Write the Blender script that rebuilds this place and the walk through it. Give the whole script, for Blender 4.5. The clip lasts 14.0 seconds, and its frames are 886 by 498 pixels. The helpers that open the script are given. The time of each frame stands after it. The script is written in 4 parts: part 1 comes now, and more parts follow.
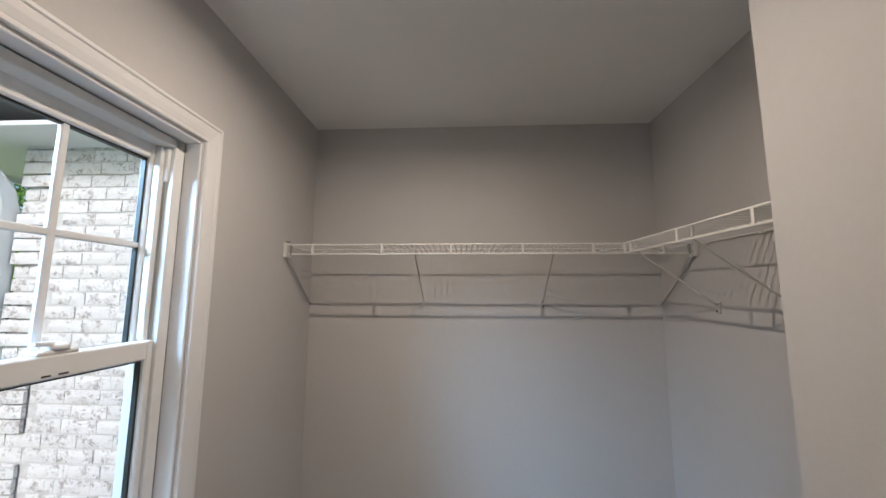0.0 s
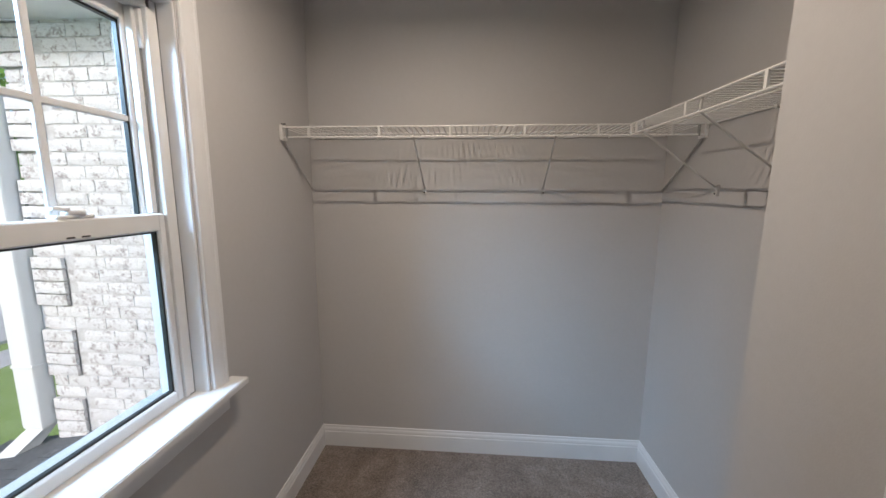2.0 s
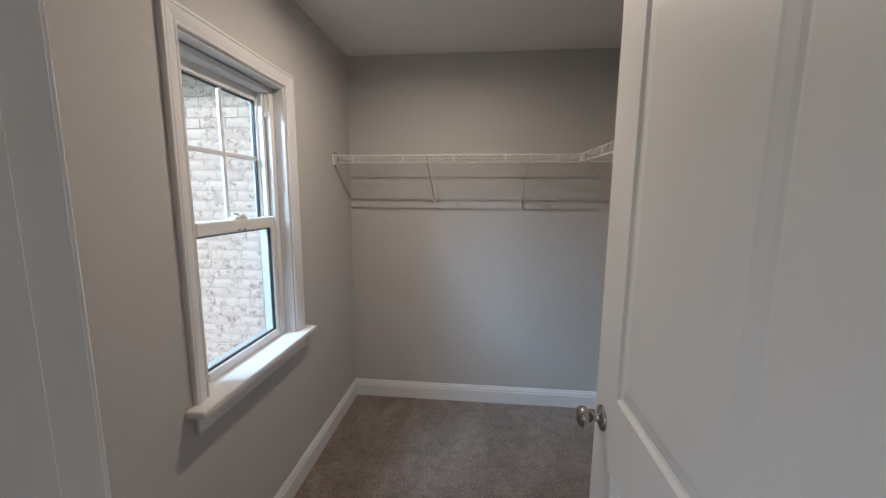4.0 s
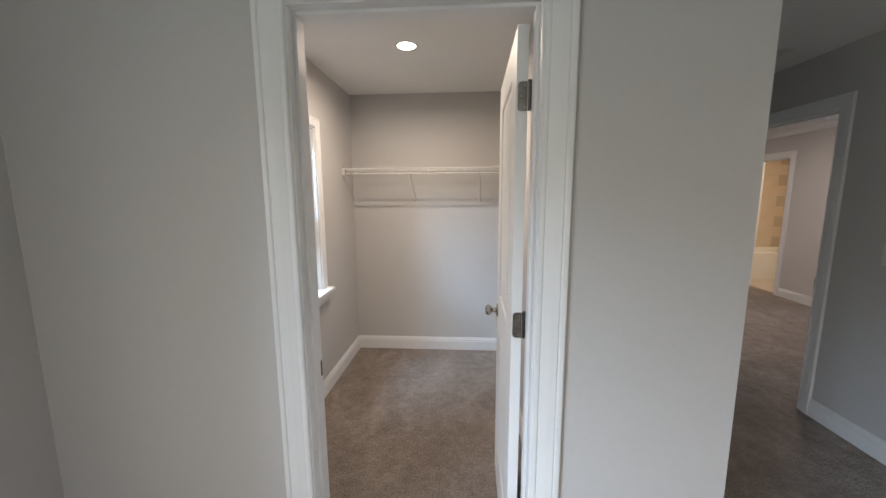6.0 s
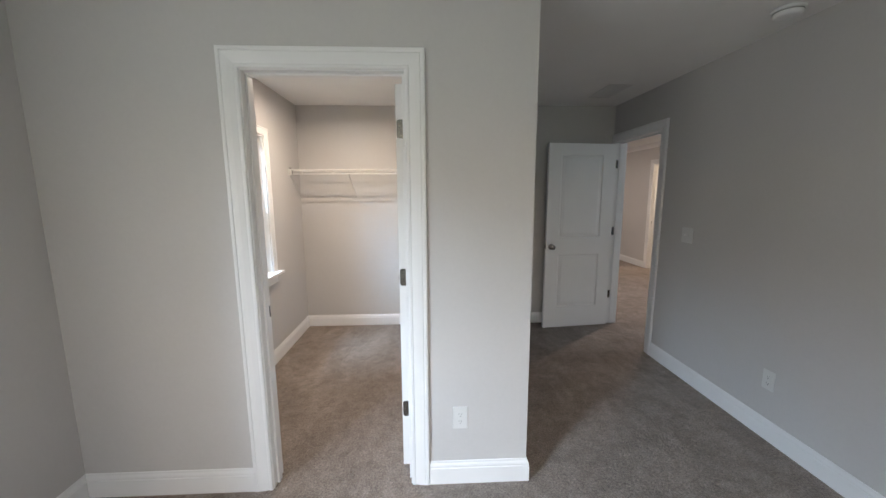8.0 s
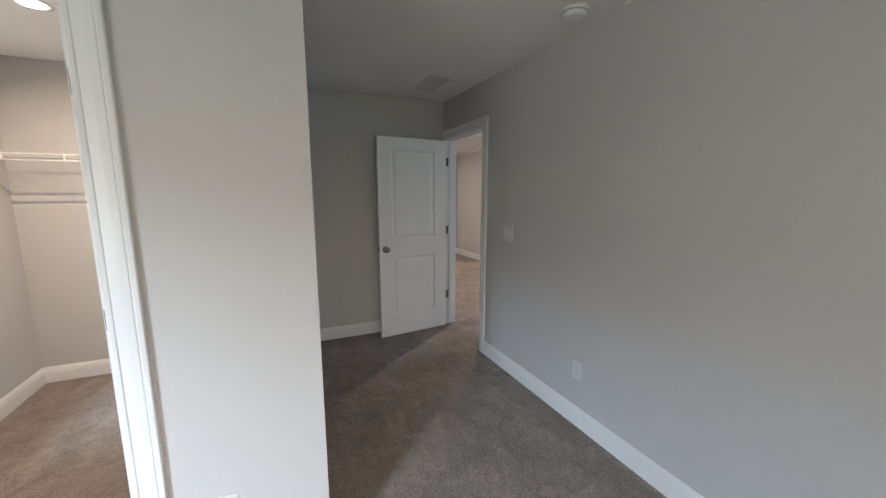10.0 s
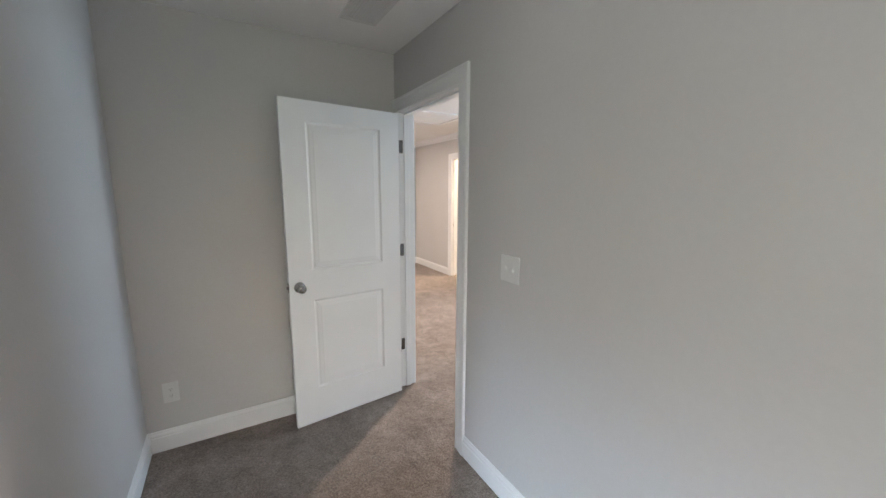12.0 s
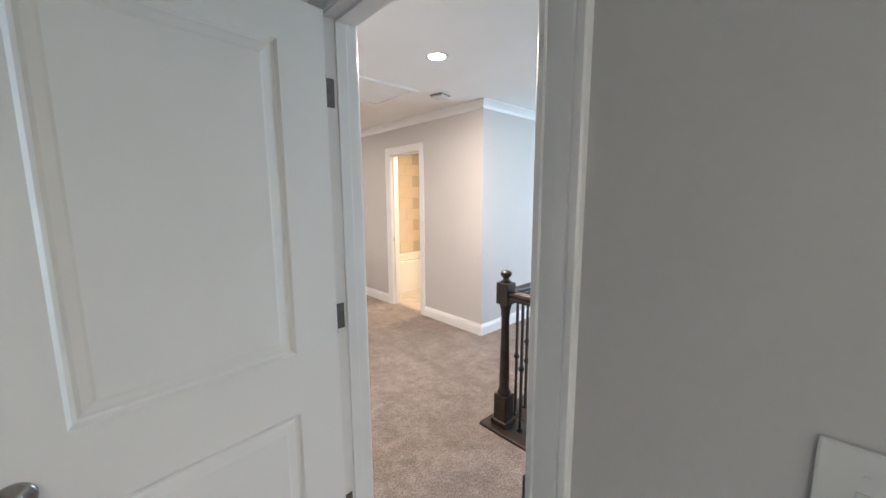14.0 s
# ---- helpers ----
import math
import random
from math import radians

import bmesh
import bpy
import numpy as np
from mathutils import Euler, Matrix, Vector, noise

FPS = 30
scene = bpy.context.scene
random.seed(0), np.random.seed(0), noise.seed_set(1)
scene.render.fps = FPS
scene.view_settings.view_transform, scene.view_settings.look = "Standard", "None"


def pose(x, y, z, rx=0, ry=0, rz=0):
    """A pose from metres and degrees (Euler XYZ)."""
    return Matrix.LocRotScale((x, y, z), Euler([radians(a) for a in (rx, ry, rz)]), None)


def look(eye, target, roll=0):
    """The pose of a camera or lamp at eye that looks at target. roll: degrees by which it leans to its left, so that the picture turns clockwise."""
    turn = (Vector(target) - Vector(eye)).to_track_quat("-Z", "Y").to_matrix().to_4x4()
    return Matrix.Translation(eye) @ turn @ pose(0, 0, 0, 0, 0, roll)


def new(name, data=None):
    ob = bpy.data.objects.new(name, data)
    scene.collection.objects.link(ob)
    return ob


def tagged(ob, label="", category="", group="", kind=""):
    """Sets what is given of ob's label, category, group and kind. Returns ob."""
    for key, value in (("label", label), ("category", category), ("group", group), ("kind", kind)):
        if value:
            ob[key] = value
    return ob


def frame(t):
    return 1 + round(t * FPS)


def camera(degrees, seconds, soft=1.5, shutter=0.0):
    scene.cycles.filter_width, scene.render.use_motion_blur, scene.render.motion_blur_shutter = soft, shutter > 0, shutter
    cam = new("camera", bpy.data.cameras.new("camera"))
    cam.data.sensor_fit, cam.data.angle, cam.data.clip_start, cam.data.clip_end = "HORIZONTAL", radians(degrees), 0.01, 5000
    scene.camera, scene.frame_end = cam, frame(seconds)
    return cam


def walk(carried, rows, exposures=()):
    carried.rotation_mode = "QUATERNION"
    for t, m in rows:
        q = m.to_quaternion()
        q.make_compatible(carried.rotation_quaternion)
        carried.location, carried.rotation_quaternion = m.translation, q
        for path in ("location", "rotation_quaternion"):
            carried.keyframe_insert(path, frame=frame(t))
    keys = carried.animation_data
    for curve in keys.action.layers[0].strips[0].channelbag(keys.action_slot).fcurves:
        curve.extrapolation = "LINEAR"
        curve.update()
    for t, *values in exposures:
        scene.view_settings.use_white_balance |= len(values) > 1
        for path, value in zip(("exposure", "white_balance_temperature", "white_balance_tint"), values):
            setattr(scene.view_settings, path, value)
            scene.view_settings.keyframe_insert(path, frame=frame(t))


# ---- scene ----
cam = camera(101.3, 14.0)
PATH = [
    (0, (0.119, 0.193, 1.547), (0.012, 2.174, 1.795), 0.2),
    (0.5, (0.120, 0.207, 1.506), (0.005, 2.203, 1.540), 0.3),
    (1, (0.124, 0.218, 1.478), (0.005, 2.211, 1.359), 0.4),
    (1.5, (0.133, 0.217, 1.460), (0.010, 2.197, 1.208), 0.4),
    (2, (0.158, 0.174, 1.478), (0.013, 2.146, 1.180), 0.3),
    (2.5, (0.172, 0.085, 1.497), (-0.012, 2.053, 1.192), 0.5),
    (3, (0.193, -0.078, 1.506), (-0.004, 1.891, 1.213), 0.4),
    (5.3, (0.31, -1.037, 1.525), (0.148, 0.937, 1.249), 0.0),
    (5.5, (0.331, -1.134, 1.539), (0.183, 0.839, 1.25), -0.0),
    (6, (0.404, -1.385, 1.527), (0.273, 0.59, 1.239), -0.3),
    (6.5, (0.465, -1.61, 1.52), (0.32, 0.365, 1.238), 0.0),
    (7, (0.519, -1.85, 1.51), (0.363, 0.123, 1.224), 0.0),
    (7.5, (0.587, -1.991, 1.52), (0.489, -0.016, 1.222), -0.1),
    (8, (0.703, -2.036, 1.519), (0.789, -0.06, 1.218), -0.3),
    (8.5, (0.794, -2.016, 1.518), (1.14, -0.07, 1.211), -0.3),
    (9, (0.881, -1.982, 1.517), (1.486, -0.1, 1.217), -0.2),
    (9.2, (0.909, -1.956, 1.514), (1.578, -0.095, 1.214), -0.1),
    (11.3, (1.51, -0.916, 1.504), (2.438, 0.828, 1.194), 0.1),
    (11.5, (1.561, -0.792, 1.502), (2.514, 0.94, 1.196), 0.2),
    (12, (1.708, -0.448, 1.529), (2.719, 1.248, 1.21), 0.3),
    (12.5, (1.899, -0.109, 1.524), (2.974, 1.55, 1.219), 0.2),
    (13, (2.026, 0.225, 1.519), (3.116, 1.875, 1.216), 0.1),
    (13.5, (2.124, 0.57, 1.523), (3.318, 2.149, 1.236), 0.1),
    (14, (2.239, 0.851, 1.499), (3.586, 2.302, 1.218), -0.3),
]
EXPOSURES = [(0, -1.06, 6020, 10), (1.5, -0.96, 6050, 10), (2.2, -1.02, 6050, 10), (3, -1.58, 6020, 10), (5.5, -0.45, 6330, 10), (6.2, -0.42, 6330, 10), (7.0, -0.12, 6330, 10), (7.5, -0.06, 6330, 10), (8.5, -0.1, 6340, 10), (9, -0.08, 6350, 10), (10.2, 0.3, 6350, 10), (11.0, 0.95, 6300, 9), (11.5, 1.22, 6330, 10), (12.5, 1.05, 6230, 9), (14, 1.0, 6200, 8)]
walk(cam, [(t, look(eye, target, roll)) for t, eye, target, roll in PATH], exposures=EXPOSURES)

# ---- world, daylight, lamps ----
CEIL = 2.462
world = bpy.data.worlds.new("sky")
scene.world = world
world.use_nodes = True
wn = world.node_tree
sky = wn.nodes.new("ShaderNodeTexSky")
sky.sky_type = "NISHITA"
sky.sun_disc = False
sky.sun_elevation, sky.sun_rotation = radians(34), radians(180)
sky.air_density, sky.dust_density = 1.0, 3.0
wn.links.new(sky.outputs[0], wn.nodes["Background"].inputs[0])
wn.nodes["Background"].inputs[1].default_value = 0.36
sun_data = bpy.data.lights.new("sun", "SUN")
sun_data.energy, sun_data.angle, sun_data.color = 4.0, radians(12), (1.0, 0.975, 0.965)
sun = new("sun", sun_data)
sun.matrix_world = look((0.0, -10.0, 6.8), (0.0, 0.0, 0.0))


def lamp(name, m, size, power, colour, size_y=0.0, spread=180):
    d = bpy.data.lights.new(name, "AREA")
    d.shape = "RECTANGLE" if size_y else "DISK"
    d.size, d.energy, d.color, d.spread = size, power, colour, radians(spread)
    if size_y:
        d.size_y = size_y
    ob = new(name, d)
    ob.matrix_world = m
    return ob


WARM, COOL, PALE = (1.0, 0.80, 0.61), (0.66, 0.82, 1.0), (0.98, 0.97, 0.97)
lamp("closet_lamp", look((0.02, 1.035, CEIL - 0.012), (0.02, 1.035, 0)), 0.010, 23.5, WARM, spread=168)
lamp("hall_lamp", look((4.03, 2.83, CEIL - 0.012), (4.03, 2.83, 0)), 0.05, 30, (1.0, 0.80, 0.66))
# unseen lamp added to brighten the hall's north end
lamp("hall_lamp_unseen", look((3.45, 5.6, CEIL - 0.012), (3.45, 5.6, 0)), 0.05, 13, (1.0, 0.81, 0.66))
lamp("bath_lamp", look((5.95, 4.5, CEIL - 0.02), (5.95, 4.5, 0)), 0.30, 28, (1.0, 0.76, 0.50))
# lamps added outside the closet and bedroom side windows as sky, in openings as daylight
lamp("closet_sky_lamp", look((-1.45, 0.40, 2.40), (0.60, 1.80, 0.70)), 0.6, 66, (0.52, 0.76, 1.0), 0.7, spread=100)
lamp("bedroom_sky_lamp", look((-2.25, -3.5, 2.60), (2.2, -0.7, 0.25)), 0.8, 74, (0.64, 0.82, 1.0), 0.6, spread=90)
lamp("bedroom_daylight", look((-1.12, -2.30, 1.42), (0.8, -1.3, 1.45)), 0.85, 15.5, PALE, 1.35)
lamp("bedroom_daylight_south", look((0.9, -4.38, 1.42), (1.1, -3.0, 1.45)), 1.7, 10, PALE, 1.35)
lamp("landing_daylight", look((7.55, 1.2, 1.2), (5.0, 2.0, 1.0)), 1.6, 56, COOL, 1.6)


# ---- materials ----
def mat(name, colour, rough=0.6, metal=0.0, colour2=None, scale=6.0, fine=0.0, fine_scale=300.0, bump=0.0, bump_scale=300.0, spec=0.5, detail=4.0, rand=0.0):
    m = bpy.data.materials.new(name)
    m.use_nodes = True
    nt = m.node_tree
    n, l = nt.nodes, nt.links
    b = n["Principled BSDF"]
    b.inputs["Roughness"].default_value, b.inputs["Metallic"].default_value = rough, metal
    b.inputs["Specular IOR Level"].default_value = spec
    co = n.new("ShaderNodeTexCoord").outputs["Object"]
    base = n.new("ShaderNodeRGB")
    base.outputs[0].default_value = (*colour, 1)
    out = base.outputs[0]

    def noise_tex(s, d):
        t = n.new("ShaderNodeTexNoise")
        t.inputs["Scale"].default_value, t.inputs["Detail"].default_value = s, d
        l.new(co, t.inputs["Vector"])
        return t

    def mix(fac, a, bcol, kind="MIX"):
        x = n.new("ShaderNodeMix")
        x.data_type, x.blend_type = "RGBA", kind
        if isinstance(fac, float):
            x.inputs[0].default_value = fac
        else:
            l.new(fac, x.inputs[0])
        l.new(a, x.inputs[6])
        if isinstance(bcol, tuple):
            x.inputs[7].default_value = (*bcol, 1)
        else:
            l.new(bcol, x.inputs[7])
        return x.outputs[2]

    def ramp(src, lo, hi):
        r = n.new("ShaderNodeMapRange")
        r.inputs[1].default_value, r.inputs[2].default_value = lo, hi
        l.new(src, r.inputs[0])
        return r.outputs[0]

    if colour2:
        out = mix(ramp(noise_tex(scale, detail).outputs["Fac"], 0.35, 0.65), out, colour2)
    if fine:
        f = ramp(noise_tex(fine_scale, 3.0).outputs["Fac"], 0.3, 0.7)
        h = n.new("ShaderNodeHueSaturation")
        v = n.new("ShaderNodeMapRange")
        v.inputs[3].default_value, v.inputs[4].default_value = 1 - fine, 1 + fine
        l.new(f, v.inputs[0])
        l.new(v.outputs[0], h.inputs["Value"])
        l.new(out, h.inputs["Color"])
        out = h.outputs[0]
    if rand:
        info = n.new("ShaderNodeObjectInfo")
        h = n.new("ShaderNodeHueSaturation")
        v = n.new("ShaderNodeMapRange")
        v.inputs[3].default_value, v.inputs[4].default_value = 1 - rand, 1 + rand
        l.new(info.outputs["Random"], v.inputs[0])
        l.new(v.outputs[0], h.inputs["Value"])
        l.new(out, h.inputs["Color"])
        out = h.outputs[0]
    l.new(out, b.inputs["Base Color"])
    if bump:
        bp = n.new("ShaderNodeBump")
        bp.inputs["Strength"].default_value, bp.inputs["Distance"].default_value = bump, 0.002
        l.new(noise_tex(bump_scale, 4.0).outputs["Fac"], bp.inputs["Height"])
        l.new(bp.outputs[0], b.inputs["Normal"])
    return m


def brick_material():
    """Fired brick under a worn coat of whitewash: pale with broken dark patches."""
    m = mat("whitewashed_brick", (0.79, 0.78, 0.775), 0.88, colour2=(0.70, 0.685, 0.68), scale=9, fine=0.06, fine_scale=130, bump=0.7, bump_scale=120, detail=6, rand=0.05)
    n, l = m.node_tree.nodes, m.node_tree.links
    b = n["Principled BSDF"]
    old = b.inputs["Base Color"].links[0].from_socket
    geo, info, off, tex, big, add, rng, mix = (n.new("ShaderNode" + k) for k in ("TexCoord", "ObjectInfo", "VectorMath", "TexNoise", "TexNoise", "Math", "MapRange", "Mix"))
    off.operation = "ADD"
    spread = n.new("ShaderNodeMath")
    spread.operation, spread.inputs[1].default_value = "MULTIPLY", 40.0
    l.new(info.outputs["Random"], spread.inputs[0])
    l.new(geo.outputs["Object"], off.inputs[0])
    l.new(spread.outputs[0], off.inputs[1])
    for t, sc, d in ((tex, 75.0, 5.0), (big, 14.0, 3.0)):
        t.inputs["Scale"].default_value, t.inputs["Detail"].default_value, t.inputs["Roughness"].default_value = sc, d, 0.7
        l.new(off.outputs[0], t.inputs["Vector"])
    add.operation = "ADD"
    l.new(tex.outputs["Fac"], add.inputs[0])
    l.new(big.outputs["Fac"], add.inputs[1])
    rng.inputs[1].default_value, rng.inputs[2].default_value, rng.inputs[4].default_value = 1.03, 1.19, 0.85
    l.new(add.outputs[0], rng.inputs[0])
    mix.data_type = "RGBA"
    l.new(rng.outputs[0], mix.inputs[0])
    l.new(old, mix.inputs[6])
    mix.inputs[7].default_value = (0.30, 0.26, 0.25, 1)
    l.new(mix.outputs[2], b.inputs["Base Color"])
    return m


PAINT = mat("wall_paint", (0.564, 0.550, 0.544), 0.62, colour2=(0.547, 0.533, 0.527), scale=1.7, fine=0.012, fine_scale=60, bump=0.12, bump_scale=220, spec=0.35)
CEILING = mat("ceiling_paint", (0.84, 0.835, 0.825), 0.85, colour2=(0.81, 0.805, 0.795), scale=2.0, bump=0.12, bump_scale=160, spec=0.2)
TRIM = mat("trim_paint", (0.80, 0.80, 0.805), 0.36, colour2=(0.775, 0.775, 0.78), scale=5.0, bump=0.05, bump_scale=90)
DOOR = mat("door_paint", (0.81, 0.81, 0.81), 0.42, colour2=(0.79, 0.79, 0.79), scale=4.0, bump=0.06, bump_scale=420)
VINYL = mat("white_vinyl", (0.82, 0.825, 0.82), 0.38, colour2=(0.79, 0.795, 0.79), scale=9.0)
PLASTIC = mat("white_plastic", (0.67, 0.668, 0.66), 0.35, colour2=(0.65, 0.648, 0.64), scale=20)
WIRE = mat("white_coated_wire", (0.80, 0.79, 0.77), 0.4)
BRACE = mat("grey_steel_brace", (0.58, 0.57, 0.56), 0.45, colour2=(0.52, 0.51, 0.50), scale=25)
NICKEL = mat("satin_nickel", (0.42, 0.40, 0.375), 0.26, 1.0, colour2=(0.35, 0.33, 0.31), scale=30)
STEEL = mat("dull_steel_hinge", (0.27, 0.265, 0.26), 0.27, 1.0, colour2=(0.21, 0.205, 0.20), scale=40)
SLOT = mat("dark_slot", (0.02, 0.02, 0.02), 0.6)
GASKET = mat("dark_glazing_seal", (0.03, 0.035, 0.035), 0.5)
# grey that paints the shade behind the ceiling vent's slats
VENT_SHADE = mat("pale_grey_vent_shade", (0.46, 0.46, 0.45), 0.7)
GREY_TRACK = mat("grey_track", (0.30, 0.31, 0.30), 0.6)
WOOD = mat("dark_stained_wood", (0.024, 0.014, 0.010), 0.32, colour2=(0.045, 0.025, 0.016), scale=18, fine=0.25, fine_scale=90)
IRON = mat("black_iron", (0.012, 0.012, 0.012), 0.45)
TUB = mat("tub_acrylic", (0.82, 0.80, 0.76), 0.15)
FLOOR_TILE = mat("bath_floor_tile", (0.55, 0.48, 0.40), 0.35, colour2=(0.47, 0.40, 0.33), scale=7)
TILE = mat("tan_wall_tile", (0.72, 0.61, 0.49), 0.25, colour2=(0.68, 0.57, 0.45), scale=4, rand=0.012)
GROUT = mat("tile_grout", (0.52, 0.43, 0.33), 0.8)
MORTAR = mat("mortar", (0.66, 0.65, 0.64), 0.9, colour2=(0.56, 0.545, 0.53), scale=30, bump=0.5, bump_scale=180)
BRICK = brick_material()
SHINGLE = mat("asphalt_shingle", (0.10, 0.105, 0.11), 0.9, colour2=(0.16, 0.165, 0.17), scale=40, fine=0.35, fine_scale=400, bump=0.5)
GRASS = mat("lawn", (0.25, 0.35, 0.10), 0.9, colour2=(0.32, 0.41, 0.15), scale=2.5, fine=0.4, fine_scale=30)
CONCRETE = mat("concrete", (0.58, 0.57, 0.55), 0.85, colour2=(0.52, 0.51, 0.49), scale=1.5, fine=0.1, fine_scale=60)
LEAF = mat("shrub_leaf", (0.12, 0.25, 0.045), 0.7, colour2=(0.19, 0.33, 0.075), scale=9, rand=0.2)


def carpet_material():
    m = bpy.data.materials.new("cut_pile_carpet")
    m.use_nodes = True
    n, l = m.node_tree.nodes, m.node_tree.links
    b = n["Principled BSDF"]
    b.inputs["Roughness"].default_value = 1.0
    b.inputs["Specular IOR Level"].default_value = 0.1
    b.inputs["Sheen Weight"].default_value = 0.15
    co = n.new("ShaderNodeTexCoord").outputs["Object"]

    def tex(s, d, rough=0.6, dist=0.0):
        t = n.new("ShaderNodeTexNoise")
        t.inputs["Scale"].default_value, t.inputs["Detail"].default_value = s, d
        t.inputs["Roughness"].default_value, t.inputs["Distortion"].default_value = rough, dist
        l.new(co, t.inputs["Vector"])
        return t.outputs["Fac"]

    def rng(src, lo, hi, a, z):
        r = n.new("ShaderNodeMapRange")
        for i, v in zip((1, 2, 3, 4), (lo, hi, a, z)):
            r.inputs[i].default_value = v
        l.new(src, r.inputs[0])
        return r.outputs[0]

    speck = n.new("ShaderNodeValToRGB")
    speck.color_ramp.elements[0].color, speck.color_ramp.elements[0].position = (0.160, 0.130, 0.112, 1), 0.29
    speck.color_ramp.elements[1].color, speck.color_ramp.elements[1].position = (0.375, 0.314, 0.277, 1), 0.72
    mid = speck.color_ramp.elements.new(0.5)
    mid.color = (0.264, 0.217, 0.189, 1)
    l.new(tex(105, 2.0, 0.7, 0.8), speck.inputs[0])
    tone = n.new("ShaderNodeMath")
    tone.operation = "MULTIPLY"
    l.new(rng(tex(3.2, 3.0, 0.55, 1.2), 0.36, 0.64, 0.88, 1.13), tone.inputs[0])
    l.new(rng(tex(17.0, 3.0), 0.35, 0.65, 0.89, 1.12), tone.inputs[1])
    lie = n.new("ShaderNodeMapping")
    lie.inputs["Rotation"].default_value, lie.inputs["Scale"].default_value = (0, 0, 0.25), (4.0, 1.3, 1.0)
    l.new(co, lie.inputs["Vector"])
    swath = n.new("ShaderNodeTexNoise")
    swath.inputs["Scale"].default_value, swath.inputs["Detail"].default_value, swath.inputs["Distortion"].default_value = 1.0, 3.0, 1.6
    l.new(lie.outputs[0], swath.inputs["Vector"])
    marks = n.new("ShaderNodeMath")
    marks.operation = "MULTIPLY"
    l.new(rng(swath.outputs["Fac"], 0.47, 0.64, 0.97, 1.13), marks.inputs[0])
    l.new(tone.outputs[0], marks.inputs[1])
    tone = marks
    h = n.new("ShaderNodeHueSaturation")
    l.new(tone.outputs[0], h.inputs["Value"])
    l.new(speck.outputs[0], h.inputs["Color"])
    l.new(h.outputs[0], b.inputs["Base Color"])
    bp = n.new("ShaderNodeBump")
    bp.inputs["Strength"].default_value, bp.inputs["Distance"].default_value = 0.95, 0.011
    l.new(tex(75, 3.0, 0.75, 0.8), bp.inputs["Height"])
    bp2 = n.new("ShaderNodeBump")
    bp2.inputs["Strength"].default_value, bp2.inputs["Distance"].default_value = 0.5, 0.025
    l.new(tex(14, 3.0), bp2.inputs["Height"])
    l.new(bp.outputs[0], bp2.inputs["Normal"])
    l.new(bp2.outputs[0], b.inputs["Normal"])
    return m


def glow_material(name, colour, strength):
    m = bpy.data.materials.new(name)
    m.use_nodes = True
    b = m.node_tree.nodes["Principled BSDF"]
    b.inputs["Emission Color"].default_value = (*colour, 1)
    b.inputs["Emission Strength"].default_value = strength
    return m


def glass_material():
    m = bpy.data.materials.new("window_glass")
    m.use_nodes = True
    n, l = m.node_tree.nodes, m.node_tree.links
    n.remove(n["Principled BSDF"])
    clear, shine, mix, fr, pw = (n.new("ShaderNode" + k) for k in ("BsdfTransparent", "BsdfGlossy", "MixShader", "LayerWeight", "MapRange"))
    clear.inputs[0].default_value = (0.955, 0.965, 0.97, 1)
    shine.inputs["Roughness"].default_value = 0.02
    fr.inputs[0].default_value = 0.5
    pw.inputs[1].default_value, pw.inputs[2].default_value, pw.inputs[3].default_value, pw.inputs[4].default_value = 0.55, 1.0, 0.025, 0.35
    l.new(fr.outputs["Facing"], pw.inputs[0])
    l.new(pw.outputs[0], mix.inputs[0])
    l.new(clear.outputs[0], mix.inputs[1])
    l.new(shine.outputs[0], mix.inputs[2])
    l.new(mix.outputs[0], n["Material Output"].inputs[0])
    return m


CARPET, GLASS = carpet_material(), glass_material()
GLOW = glow_material("lamp_diffuser", (1.0, 0.90, 0.78), 30.0)


# ---- building helpers ----
def ob_from(name, bm, material, parent=None, smooth=False):
    me = bpy.data.meshes.new(name)
    bmesh.ops.recalc_face_normals(bm, faces=bm.faces[:])
    bm.to_mesh(me)
    bm.free()
    me.materials.append(material)
    if smooth:
        me.shade_smooth()
    ob = new(name, me)
    if parent:
        ob.parent = parent
    return ob


def part(name, bm, material, parent, label="", smooth=False):
    return tagged(ob_from(name, bm, material, parent, smooth), label)


def structure(name, bm, material, label, category, smooth=False):
    return tagged(ob_from(name, bm, material, None, smooth), label, category, kind="structure")


def thing(name, m, label, category, group="", kind=""):
    ob = new(name)
    ob.empty_display_size = 0.05
    ob.matrix_world = m
    return tagged(ob, label, category, group, kind)


def box(bm, x0, x1, y0, y1, z0, z1, bevel=0.0, seg=2):
    m = Matrix.Translation(((x0 + x1) / 2, (y0 + y1) / 2, (z0 + z1) / 2)) @ Matrix.Diagonal((x1 - x0, y1 - y0, z1 - z0, 1))
    made = bmesh.ops.create_cube(bm, size=1.0, matrix=m)
    if bevel:
        edges = list({e for v in made["verts"] for e in v.link_edges})
        bmesh.ops.bevel(bm, geom=edges, offset=bevel, segments=seg, affect="EDGES", profile=0.6)
    return bm


def boxes(*rows, bevel=0.0):
    bm = bmesh.new()
    for r in rows:
        box(bm, *r, bevel=bevel)
    return bm


def rod(bm, a, b, r, n=8, r2=None):
    a, b = Vector(a), Vector(b)
    q = (b - a).to_track_quat("Z", "Y").to_matrix().to_4x4()
    bmesh.ops.create_cone(bm, cap_ends=True, segments=n, radius1=r, radius2=r if r2 is None else r2, depth=(b - a).length, matrix=Matrix.Translation((a + b) / 2) @ q)
    return bm


